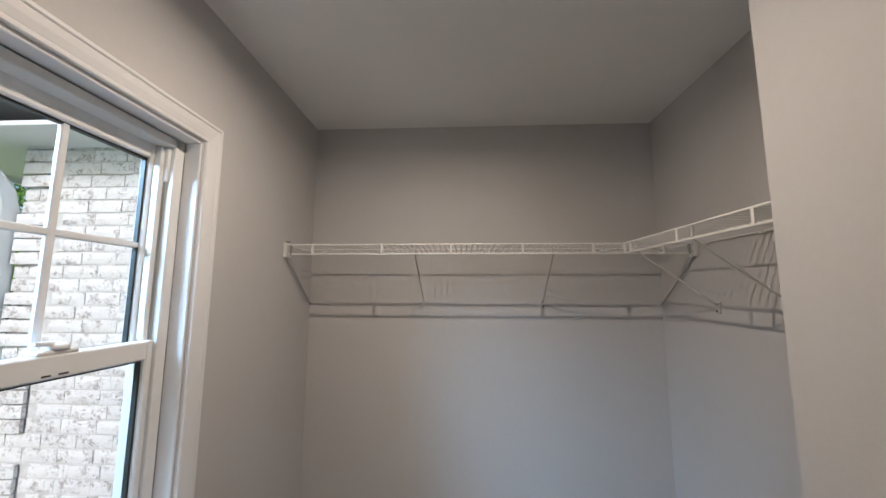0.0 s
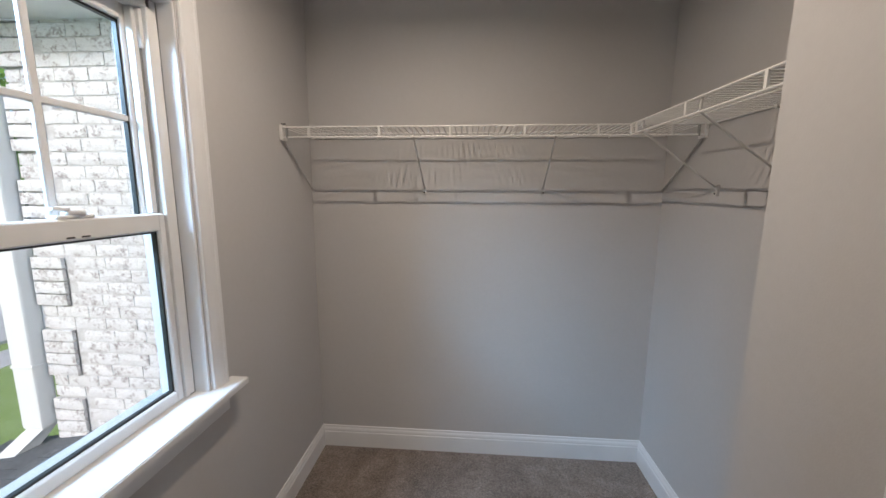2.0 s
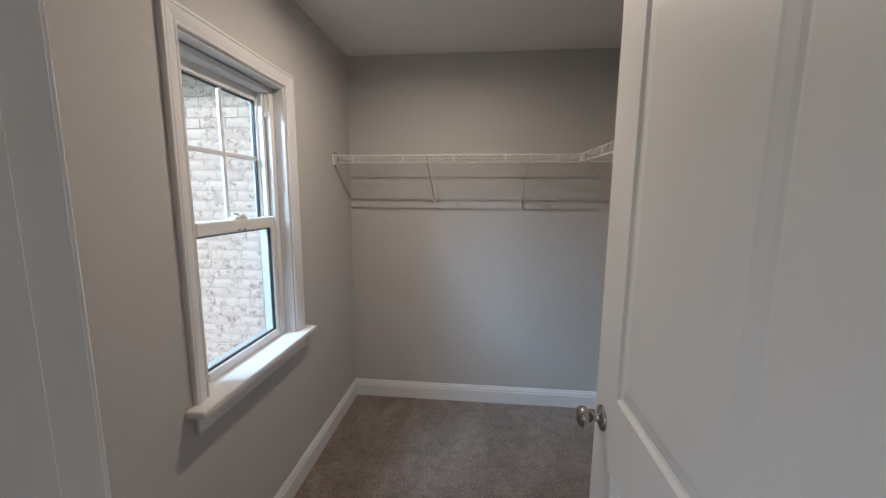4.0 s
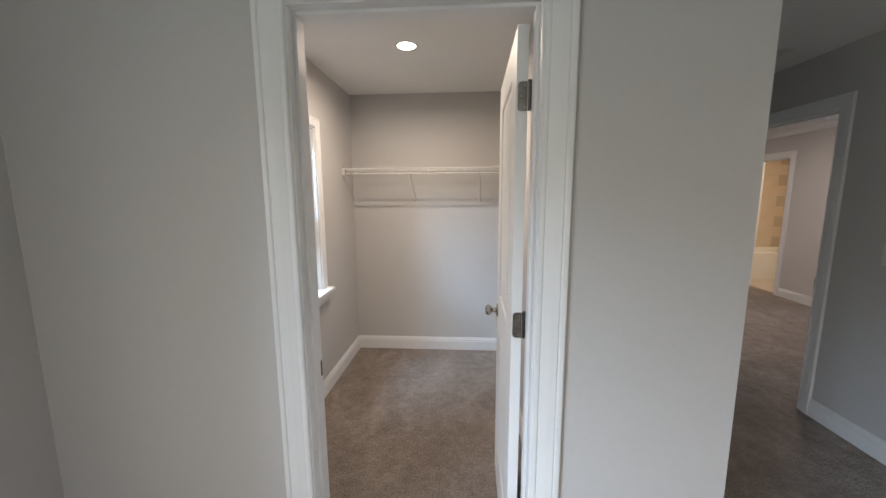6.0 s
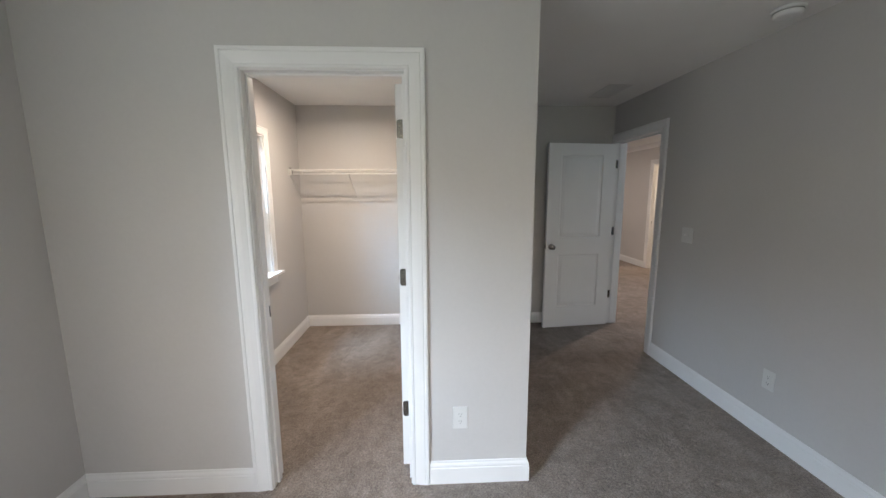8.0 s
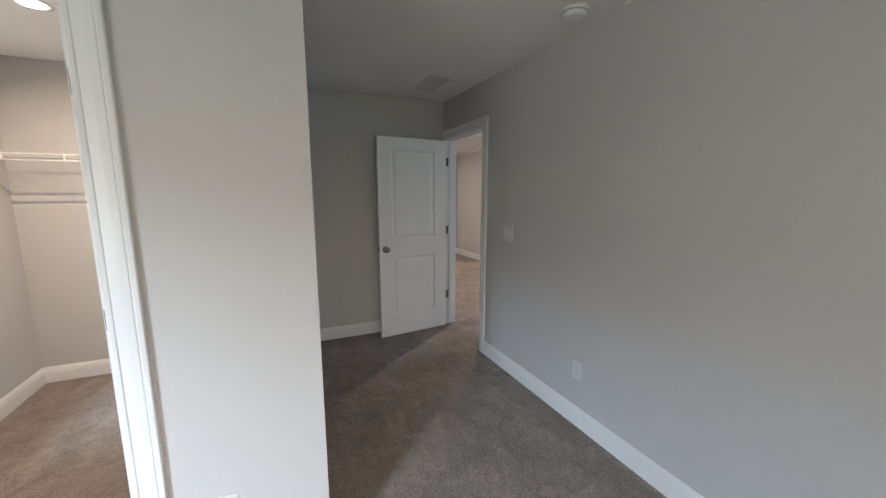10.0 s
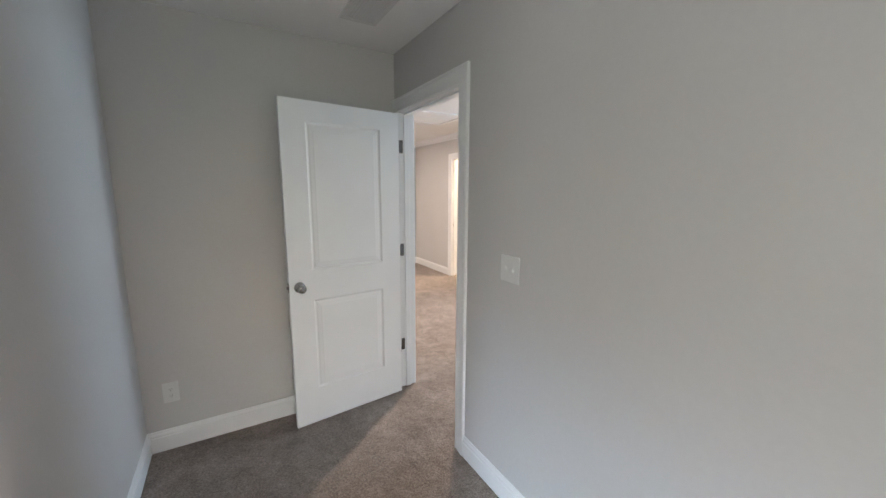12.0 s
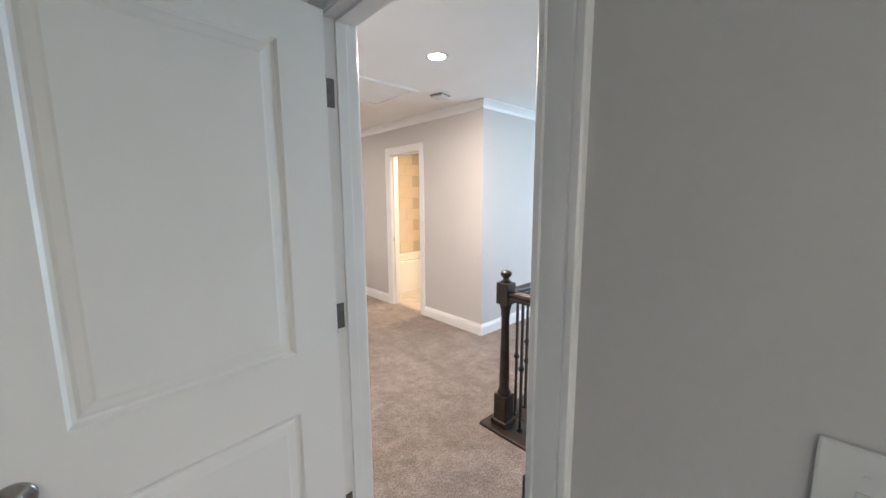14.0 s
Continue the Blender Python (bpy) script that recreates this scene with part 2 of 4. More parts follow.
def lathe(bm, profile, m=None, n=24):
    """Turn a profile of (radius, height) about z."""
    m = m or Matrix()
    rings = []
    for r, h in profile:
        rings.append([bm.verts.new(m @ Vector((r * math.cos(2 * math.pi * i / n), r * math.sin(2 * math.pi * i / n), h))) for i in range(n)])
    for a, b in zip(rings, rings[1:]):
        for i in range(n):
            bm.faces.new((a[i], a[(i + 1) % n], b[(i + 1) % n], b[i]))
    bm.faces.new(rings[0])
    bm.faces.new(rings[-1])
    return bm


def loft(bm, a, b):
    """Join two outlines point by point and cap both ends."""
    va, vb = [bm.verts.new(p) for p in a], [bm.verts.new(p) for p in b]
    k = len(va)
    for i in range(k):
        bm.faces.new((va[i], va[(i + 1) % k], vb[(i + 1) % k], vb[i]))
    bm.faces.new(va)
    bm.faces.new(vb)
    return bm


CASING = [(0, 0), (0, 0.007), (0.004, 0.011), (0.014, 0.0115), (0.018, 0.009), (0.024, 0.0105), (0.045, 0.0145), (0.066, 0.0165), (0.070, 0.0145), (0.075, 0.0185), (0.086, 0.0185), (0.0895, 0.015), (0.0895, 0)]
BASE = [(0.0, 0.0), (0.0, 0.0145), (0.089, 0.0145), (0.093, 0.011), (0.100, 0.0125), (0.108, 0.0105), (0.116, 0.006), (0.124, 0.005), (0.127, 0.002), (0.127, 0.0)]
NARROW = [(u * 0.72, v) for u, v in CASING]
CROWN = [(0.0, 0.0), (0.0, 0.070), (0.010, 0.070), (0.016, 0.056), (0.034, 0.036), (0.052, 0.018), (0.066, 0.012), (0.078, 0.010), (0.078, 0.0)]


def casing(parent, at, s0, s1, z0, z1, label="", profile=CASING):
    """Mitred trim round an opening. at(s, z, v) gives the place s along the wall, z up and v proud of it."""
    r = 0.005
    for name, a, b in (
        ("casing_leg", lambda u, v: at(s0 - r - u, z0, v), lambda u, v: at(s0 - r - u, z1 + r + u, v)),
        ("casing_leg", lambda u, v: at(s1 + r + u, z0, v), lambda u, v: at(s1 + r + u, z1 + r + u, v)),
        ("casing_head", lambda u, v: at(s0 - r - u, z1 + r + u, v), lambda u, v: at(s1 + r + u, z1 + r + u, v)),
    ):
        part(name, loft(bmesh.new(), [a(u, v) for u, v in profile], [b(u, v) for u, v in profile]), TRIM, parent, label)


def run(name, p0, p1, normal, c0, c1, profile, z, label, category, down=False):
    """A moulding along the foot or head of a wall from p0 to p1. c0, c1: 1 at an inside corner, -1 at an outside one, 0 square."""
    p0, p1, nrm = Vector((*p0, z)), Vector((*p1, z)), Vector((*normal, 0))
    d = (p1 - p0).normalized()
    sign = -1 if down else 1
    a = [p0 + d * v * c0 + nrm * v + Vector((0, 0, sign * h)) for h, v in profile]
    b = [p1 - d * v * c1 + nrm * v + Vector((0, 0, sign * h)) for h, v in profile]
    return structure(name, loft(bmesh.new(), a, b), TRIM, label, category)


def skirting(p0, p1, normal, c0=0, c1=0):
    return run("baseboard", p0, p1, normal, c0, c1, BASE, 0.0, "white painted baseboard with a moulded top edge", "baseboard")


# ---- large structure ----
YS, YN, XW, XE = -0.31, 2.095, -0.69, 1.12       # closet: front wall's room face, back wall, window wall, far side wall
BW, BE, BS, AW, YB = -1.04, 2.795, -4.3, 1.215, 2.06   # bedroom: window wall, door wall, rear wall, alcove's side and end walls
JX, JY = 0.763, 0.970                            # the closet wall's jog
HW, HE, HC, HN = 2.91, 5.13, 3.36, 6.40           # hall: near wall, far wall, its corner, end wall
CT = -0.195                                      # closet face of the front wall
DX0, DX1, DH = -0.107, 0.606, 2.06               # closet doorway
EY0, EY1 = 1.216, 1.995                          # bedroom doorway
BY0, BY1 = 4.39, 5.00                            # bathroom doorway
WY0, WY1, WZ0, WZ1 = 0.628, 1.236, 0.804, 2.014    # closet window opening
HX0, HX1 = 4.235, 4.995                          # doorway at the hall's end
VX0, VY0, VY1, VZ0, VZ1 = -1.24, -3.25, -1.75, 0.7, 2.1

structure("floor", boxes((-1.3, 3.99, BS - 0.1, YN + 0.1, -0.25, 0), (3.99, 5.2, 2.24, YN + 0.1, -0.25, 0), (HW - 0.06, 5.19, YN + 0.1, HN + 0.1, -0.25, 0), (5.19, 7.7, 2.24, HC + 0.05, -0.25, 0)), CARPET, "speckled brown-grey cut pile carpet with vacuum marks", "floor")
structure("floor_bathroom", boxes((5.19, 6.75, HC + 0.06, 6.4, -0.25, 0.004)), GROUT, "tan tiled bathroom floor", "floor")
structure("floor_lower", boxes((3.5, 7.7, -1.5, 3.4, -3.0, -2.75)), WOOD, "dark wooden floor of the storey below", "floor")
structure("ceiling", boxes((-1.3, HW + 0.0, BS - 0.1, YN + 0.15, CEIL, CEIL + 0.2), (HW, 7.7, -1.6, HN + 0.1, CEIL, CEIL + 0.2)), CEILING, "flat white painted ceiling", "ceiling")

# unseen overhang, added to keep sunlight through the rear window short
structure("eave", boxes((-1.6, HW + 0.2, BS - 1.15, BS - 0.1, CEIL + 0.02, CEIL + 0.2)), VINYL, "unseen white boxed eave added to block sun at the rear window", "eave")
structure("wall_closet_front", boxes((BW, DX0 - 0.02, YS, CT, 0, CEIL), (DX1 + 0.02, AW, YS, CT, 0, CEIL), (DX0 - 0.02, DX1 + 0.02, YS, CT, DH + 0.02, CEIL)), PAINT, "light grey painted wall with a doorway", "wall")
structure("wall_closet_jog", boxes((JX, AW, CT, JY, 0, CEIL), (XE, AW, JY, YN, 0, CEIL)), PAINT, "light grey painted wall with a stepped corner", "wall")
structure("wall_north", boxes((-0.905, AW - 0.05, YN, YN + 0.12, 0, CEIL), (AW - 0.05, BE, YB, YB + 0.155, 0, CEIL)), PAINT, "light grey painted wall", "wall")
structure("wall_window", boxes((-0.835, XW, CT, WY0, 0, CEIL), (-0.835, XW, WY1, YN, 0, CEIL), (-0.835, XW, WY0, WY1, 0, WZ0), (-0.835, XW, WY0, WY1, WZ1, CEIL), (-0.905, -0.835, CT, WY0 - 0.08, 0, CEIL), (-0.905, -0.835, WY1 + 0.08, YN, 0, CEIL), (-0.905, -0.835, WY0 - 0.08, WY1 + 0.08, 0, WZ0), (-0.905, -0.835, WY0 - 0.08, WY1 + 0.08, WZ1 + 0.05, CEIL)), PAINT, "light grey painted wall with a window", "wall")
structure("wall_bedroom_west", boxes((VX0, BW, VY1, CT, 0, CEIL), (VX0, BW, BS, VY0, 0, CEIL), (VX0, BW, VY0, VY1, 0, VZ0), (VX0, BW, VY0, VY1, VZ1, CEIL)), PAINT, "light grey painted outside wall", "wall")
structure("wall_bedroom_south", boxes((VX0, 0.05, BS - 0.12, BS, 0, CEIL), (1.75, HW, BS - 0.12, BS, 0, CEIL), (0.05, 1.75, BS - 0.12, BS, 0, VZ0), (0.05, 1.75, BS - 0.12, BS, VZ1, CEIL)), PAINT, "light grey painted outside wall", "wall")
structure("wall_bedroom_east", boxes((BE, HW, BS, EY0 - 0.02, 0, CEIL), (BE, HW, EY1 + 0.02, YN + 0.12, 0, CEIL), (BE, HW, EY0 - 0.02, EY1 + 0.02, DH + 0.02, CEIL)), PAINT, "light grey painted wall with the bedroom doorway", "wall")
structure("wall_hall_west", boxes((HW - 0.12, HW, YN + 0.12, HN, 0, CEIL)), PAINT, "light grey painted hall wall", "wall")
structure("wall_hall_east", boxes((HE, HE + 0.115, HC, BY0 - 0.02, 0, CEIL), (HE, HE + 0.115, BY1 + 0.02, HN, 0, CEIL), (HE, HE + 0.115, BY0 - 0.02, BY1 + 0.02, DH + 0.02, CEIL)), PAINT, "light grey painted hall wall with the bathroom doorway", "wall")
structure("wall_hall_north", boxes((HW - 0.12, HX0 - 0.02, HN, HN + 0.12, 0, CEIL), (HX1 + 0.02, HE + 0.115, HN, HN + 0.12, 0, CEIL), (HX0 - 0.02, HX1 + 0.02, HN, HN + 0.12, DH + 0.02, CEIL)), PAINT, "light grey painted wall with a doorway", "wall")
structure("wall_landing", boxes((HE + 0.115, 7.6, HC, HC + 0.115, -2.75, CEIL)), PAINT, "light grey painted landing wall", "wall")
structure("wall_landing_east", boxes((7.6, 7.72, -1.5, 0.4, -2.75, CEIL), (7.6, 7.72, 2.0, HC + 0.1, -2.75, CEIL), (7.6, 7.72, 0.4, 2.0, -2.75, 0.4), (7.6, 7.72, 0.4, 2.0, 2.0, CEIL)), PAINT, "light grey painted wall with a stair window", "wall")
structure("wall_landing_south", boxes((HW, 7.72, -1.62, -1.5, -2.75, CEIL)), PAINT, "light grey painted wall", "wall")
structure("wall_stairwell", boxes((3.85, 3.98, -1.5, 2.24, -2.75, -0.25), (3.98, 7.6, 2.25, 2.35, -2.75, -0.25)), PAINT, "light grey painted stairwell wall", "wall")
structure("wall_bathroom", boxes((6.67, 6.79, HC + 0.115, 6.4, 0, CEIL), (HE + 0.115, 6.67, 6.24, 6.4, 0, CEIL)), PAINT, "beige bathroom wall", "wall")

for p0, p1, nrm, c0, c1 in (
    ((XW, CT), (XW, YN), (1, 0), 1, 1), ((XW, YN), (XE, YN), (0, -1), 1, 1), ((XE, YN), (XE, JY), (-1, 0), 1, 1),
    ((XE, JY), (JX, JY), (0, 1), 1, -1), ((JX, JY), (JX, CT), (-1, 0), -1, 1), ((XW, CT), (DX0 - 0.1, CT), (0, 1), 1, 0),
    ((BW, YS), (DX0 - 0.0945, YS), (0, -1), 1, 0), ((DX1 + 0.0945, YS), (AW, YS), (0, -1), 0, -1), ((AW, YS), (AW, YB), (1, 0), -1, 1),
    ((AW, YB), (BE, YB), (0, -1), 1, 1), ((BE, EY0 - 0.0945), (BE, BS), (-1, 0), 0, 1), ((BW, BS), (BW, YS), (1, 0), 1, 1), ((BE, BS), (BW, BS), (0, 1), 1, 1),
    ((HW, EY1 + 0.0945), (HW, HN), (1, 0), 0, 1), ((HW, HN), (HX0 - 0.0945, HN), (0, -1), 1, 0), ((HX1 + 0.0945, HN), (HE, HN), (0, -1), 0, 1), ((HE, HN), (HE, BY1 + 0.0945), (-1, 0), 1, 0),
    ((HE, BY0 - 0.0945), (HE, HC), (-1, 0), 0, -1), ((HE, HC), (7.6, HC), (0, -1), -1, 1),
):
    skirting(p0, p1, nrm, c0, c1)
for p0, p1, nrm, c0, c1 in (((HW, HN), (HE, HN), (0, -1), 1, 1), ((HE, HN), (HE, HC), (-1, 0), 1, -1), ((HE, HC), (7.6, HC), (0, -1), -1, 1)):
    run("crown_moulding", p0, p1, nrm, c0, c1, CROWN, CEIL, "white painted crown moulding", "moulding", down=True)


# ---- doorways ----
def doorway(name, at, s0, s1, z1, depth, stop, label):
    """Jambs, stops and casings of a doorway. at(s, z, v): v is 0 on the room's face and runs out of the wall; depth: wall thickness."""
    d = thing(name, Matrix(), label, "doorway", kind="structure")

    def slab(n, sa, sb, za, zb, va, vb):
        bm = bmesh.new()
        box(bm, sa, sb, va, vb, za, zb, 0.0015, 1)
        for v in bm.verts:
            v.co = at(v.co.x, v.co.z, v.co.y)
        part(n, bm, TRIM, d)

    slab("jamb", s0 - 0.018, s0, 0, z1 + 0.018, -depth - 0.001, 0.001)
    slab("jamb", s1, s1 + 0.018, 0, z1 + 0.018, -depth - 0.001, 0.001)
    slab("head_jamb", s0, s1, z1, z1 + 0.018, -depth - 0.001, 0.001)
    va, vb = stop
    slab("door_stop", s0, s0 + 0.011, 0, z1, va, vb)
    slab("door_stop", s1 - 0.011, s1, 0, z1, va, vb)
    slab("door_stop", s0 + 0.011, s1 - 0.011, z1 - 0.011, z1, va, vb)
    casing(d, at, s0, s1, 0, z1)
    casing(d, lambda s, z, v: at(s, z, -depth - v), s0, s1, 0, z1)
    return d


closet_doorway = doorway("door_frame_1", lambda s, z, v: Vector((s, YS - v, z)), DX0, DX1, DH, CT - YS, (-0.075, -0.037), "white painted closet door frame with moulded casing")
bedroom_doorway = doorway("door_frame_2", lambda s, z, v: Vector((BE - v, s, z)), EY0, EY1, DH, HW - BE, (-0.075, -0.037), "white painted bedroom door frame with moulded casing")
bath_doorway = doorway("door_frame_3", lambda s, z, v: Vector((HE - v, s, z)), BY0, BY1, DH, 0.115, (-0.075, -0.037), "white painted bathroom door frame with moulded casing")

end_doorway = doorway("door_frame_4", lambda s, z, v: Vector((s, HN - v, z)), HX0, HX1, DH, 0.12, (-0.075, -0.037), "white painted door frame at the hall end")


# ---- doors ----
PANELS = ((0.232, 0.835), (1.018, 1.914))


def door_body(w, h, t, stile=0.138):
    """A moulded two-panel slab: x along its width, y through its thickness, z up."""
    bm = bmesh.new()
    xs = [0, stile, w - stile, w]
    zs = [0, PANELS[0][0], PANELS[0][1], PANELS[1][0], PANELS[1][1], h]
    rings = ((0.0, 0.0), (0.004, 0.0), (0.012, 0.007), (0.020, 0.0085), (0.028, 0.006), (0.046, 0.0035), (0.052, 0.002))
    for y, s in ((0.0, 1), (t, -1)):
        for i in range(3):
            for j in range(5):
                x0, x1, z0, z1 = xs[i], xs[i + 1], zs[j], zs[j + 1]
                if i == 1 and j in (1, 3):
                    last = None
                    for inset, deep in rings:
                        ring = [bm.verts.new((x, y + s * deep, z)) for x, z in ((x0 + inset, z0 + inset), (x1 - inset, z0 + inset), (x1 - inset, z1 - inset), (x0 + inset, z1 - inset))]
                        if last:
                            for k in range(4):
                                bm.faces.new((last[k], last[(k + 1) % 4], ring[(k + 1) % 4], ring[k]))
                        last = ring
                    bm.faces.new(last)
                else:
                    bm.faces.new([bm.verts.new((x, y, z)) for x, z in ((x0, z0), (x1, z0), (x1, z1), (x0, z1))])
    for a, b in (((0, 0), (0, h)), ((w, 0), (w, h)), ((0, 0), (w, 0)), ((0, h), (w, h))):
        bm.faces.new([bm.verts.new(p) for p in ((a[0], 0, a[1]), (b[0], 0, b[1]), (b[0], t, b[1]), (a[0], t, a[1]))])
    bmesh.ops.remove_doubles(bm, verts=bm.verts[:], dist=0.0002)
    return bm


KNOB = [(0.033, 0.0), (0.033, 0.003), (0.030, 0.007), (0.014, 0.010), (0.011, 0.016), (0.011, 0.028), (0.016, 0.033), (0.024, 0.040), (0.0275, 0.048), (0.027, 0.056), (0.021, 0.063), (0.010, 0.066)]


def hinge_plate(w, h, t, r=0.012):
    """A leaf with two rounded corners, in the xz plane from x = 0, thickness in y."""
    pts = [(0, 0)] + [(w - r + r * math.sin(a), r - r * math.cos(a)) for a in (0, 0.4, 0.8, 1.2, 1.57)] + [(w - r + r * math.cos(a), h - r + r * math.sin(a)) for a in (0, 0.4, 0.8, 1.2, 1.57)] + [(0, h)]
    return loft(bmesh.new(), [Vector((x, 0, z)) for x, z in pts], [Vector((x, t, z)) for x, z in pts])


def hung_door(name, w, pivot, turn, label, mirror=False):
    """A hung door whose hinge edge is x = 0 in its own frame; the slab lies at y 0 to 0.035, the pin stands at y = 0."""
    t, h = 0.035, 2.03
    d = thing(name, pose(*pivot, 0.012, 0, 0, turn), label, "door")
    body = part("door_leaf", door_body(w, h, t), DOOR, d)
    kx = w - 0.060
    for m in (pose(kx, 0, 0.925, 90), pose(kx, t, 0.925, -90)):
        part("door_knob", lathe(bmesh.new(), KNOB, m, 28), NICKEL, d, "satin nickel round door knob", True)
    bm = bmesh.new()
    box(bm, w - 0.0005, w + 0.0012, t / 2 - 0.0125, t / 2 + 0.0125, 0.895, 0.955, 0.0004, 1)
    plate = part("latch_plate", bm, NICKEL, d)
    bm = bmesh.new()
    box(bm, w, w + 0.011, t / 2 - 0.006, t / 2 + 0.006, 0.916, 0.934, 0.002, 1)
    part("latch_bolt", bm, NICKEL, plate)
    for z in (0.297, 1.035, 1.776):
        bm = hinge_plate(0.030, 0.089, 0.002)
        bmesh.ops.transform(bm, matrix=pose(-0.0015, 0.001, z, 0, 0, 90), verts=bm.verts[:])
        leaf = part("hinge", bm, STEEL, d, "dull steel hinge leaf with rounded corners")
        bm = bmesh.new()
        for k in range(5):
            rod(bm, (-0.004, -0.006, z + 0.0178 * k + 0.0006), (-0.004, -0.006, z + 0.0178 * (k + 1) - 0.0006), 0.0058, 14)
        rod(bm, (-0.004, -0.006, z + 0.089), (-0.004, -0.006, z + 0.093), 0.0065, 14)
        part("hinge_knuckle", bm, STEEL, leaf)
        bm = bmesh.new()
        for sx, sz in ((0.010, 0.012), (0.020, 0.045), (0.010, 0.077)):
            rod(bm, (-0.002, sx, z + sz), (-0.0042, sx, z + sz), 0.0035, 10)
        part("hinge_screws", bm, NICKEL, leaf)
    return d


# closet door stands open into the closet, bedroom door open into the bedroom
closet_door = hung_door("door_1", 0.706, (0.591, -0.184), 89.0, "white moulded two-panel closet door standing open")
bedroom_door = hung_door("door_2", 0.768, (2.760, 1.961), 186.0, "white moulded two-panel bedroom door standing open")

end_door = hung_door("door_3", 0.754, (HX0 + 0.003, HN + 0.079), 0.0, "white moulded two-panel door standing closed")


# strike plates and frame-side hinge leaves
def plate(name, x0, x1, y0, y1, z0, z1, material, parent, label=""):
    return part(name, boxes((x0, x1, y0, y1, z0, z1), bevel=0.0006), material, parent, label)


plate("strike_plate", 2.790, 2.836, EY0 - 0.0005, EY0 + 0.0025, 0.90, 0.957, STEEL, bedroom_doorway, "dull steel strike plate")
plate("strike_plate", DX0 - 0.0005, DX0 + 0.0015, -0.232, -0.200, 0.90, 0.957, STEEL, closet_doorway, "dull steel strike plate")
plate("strike_plate", HE + 0.03, HE + 0.06, BY1 - 0.0015, BY1 + 0.0005, 0.90, 0.957, STEEL, bath_doorway, "dull steel strike plate")
for z in (0.309, 1.047, 1.788):
    plate("frame_hinge_leaf", DX1 - 0.002, DX1 + 0.0005, -0.222, -0.194, z, z + 0.089, STEEL, closet_doorway, "dull steel hinge leaf")
    plate("frame_hinge_leaf", 2.796, 2.824, EY1 - 0.002, EY1 + 0.0005, z, z + 0.089, STEEL, bedroom_doorway, "dull steel hinge leaf")


# ---- closet window ----
def double_hung(name, at, s0, s1, z0, z1, stool, label):
    """at(s, z, d): s along the wall, z up, d into the wall from its room face."""
    w = thing(name, Matrix(), label, "window", kind="structure")

    def bar(n, sa, sb, za, zb, da, db, material=VINYL, parent=w, bevel=0.002, tag=""):
        bm = bmesh.new()
        box(bm, sa, sb, da, db, za, zb, bevel, 1)
        for v in bm.verts:
            v.co = at(v.co.x, v.co.z, v.co.y)
        return part(n, bm, material, parent, tag)

    # extension jambs, the vinyl flange between them and the unit, and the vinyl frame
    m = 0.026
    for sa, sb in ((s0 - 0.001, s0 + 0.006), (s1 - 0.006, s1 + 0.001)):
        bar("extension_jamb", sa, sb, z0, z1, 0.0, 0.050, TRIM)
    bar("head_jamb", s0 + 0.006, s1 - 0.006, z1 - 0.006, z1 + 0.001, 0.0, 0.050, TRIM)
    for sa, sb in ((s0 + 0.006, s0 + m + 0.006), (s1 - m - 0.006, s1 - 0.006)):
        bar("frame_flange", sa, sb, z0 + 0.026, z1 - 0.006, 0.050, 0.064)
    s0, s1, z1 = s0 + m, s1 - m, z1 - 0.004
    f0, f1, ft, fb = s0 + 0.004, s1 - 0.004, z1 - 0.006, z0 + 0.026
    for sa, sb in ((f0, f0 + 0.024), (f1 - 0.024, f1)):
        bar("frame_side", sa + (0 if sa == f0 else 0.010), sb - (0.010 if sa == f0 else 0), fb, ft, 0.092, 0.132)
        bar("frame_side_lip", sa + (0 if sa == f0 else 0.008), sb - (0.008 if sa == f0 else 0), fb, ft, 0.046, 0.092)
    bar("frame_head", f0, f1, ft - 0.024, ft, 0.046, 0.142)
    bar("frame_sill", f0, f1, fb - 0.024, fb, 0.046, 0.140)
    for sa in (f0 + 0.016, f1 - 0.036):
        bar("jamb_liner", sa, sa + 0.020, 1.42, ft - 0.026, 0.072, 0.0935)
    # balance track and its cover beside the upper sash
    for sa in (f0 + 0.017, f1 - 0.021):
        bar("balance_track", sa, sa + 0.004, 1.42, ft - 0.13, 0.066, 0.078, GREY_TRACK)
        bar("track_cover", sa - 0.004, sa + 0.008, ft - 0.13, ft - 0.026, 0.060, 0.084)
    g0, g1 = s0 + 0.046, s1 - 0.046

    def sash(n, sa, sb, za, zb, da, db, ga, gb, gza, gzb, lip):
        s = bar(n, sa, ga, za, zb, da, db, VINYL, w, 0.004)
        bar("stile", gb, sb, za, zb, da, db, VINYL, s, 0.004)
        bar("bottom_rail", ga, gb, za, gza, da, db, VINYL, s, 0.004)
        bar("top_rail", ga, gb, gzb, zb, da - lip, db, VINYL, s, 0.004)
        dm = (da + db) / 2
        for a, b, c, e in ((ga, ga + 0.006, gza, gzb), (gb - 0.006, gb, gza, gzb), (ga, gb, gza, gza + 0.006), (ga, gb, gzb - 0.006, gzb)):
            bar("glazing_seal", a, b, c, e, dm - 0.006, dm + 0.006, GASKET, s, 0.0)
        pane = bar("pane", ga, gb, gza, gzb, dm - 0.002, dm + 0.002, GLASS, s, 0.0)
        pane.visible_shadow = False
        return s, dm

    low, _ = sash("lower_sash", f0 + 0.018, f1 - 0.018, fb, 1.418, 0.052, 0.086, g0, g1, 0.866, 1.368, 0.004)
    up, dm = sash("upper_sash", f0 + 0.022, f1 - 0.022, 1.372, ft - 0.012, 0.094, 0.128, g0 + 0.002, g1 - 0.002, 1.408, 1.938, 0.0)
    mid = (s0 + s1) / 2 + 0.012
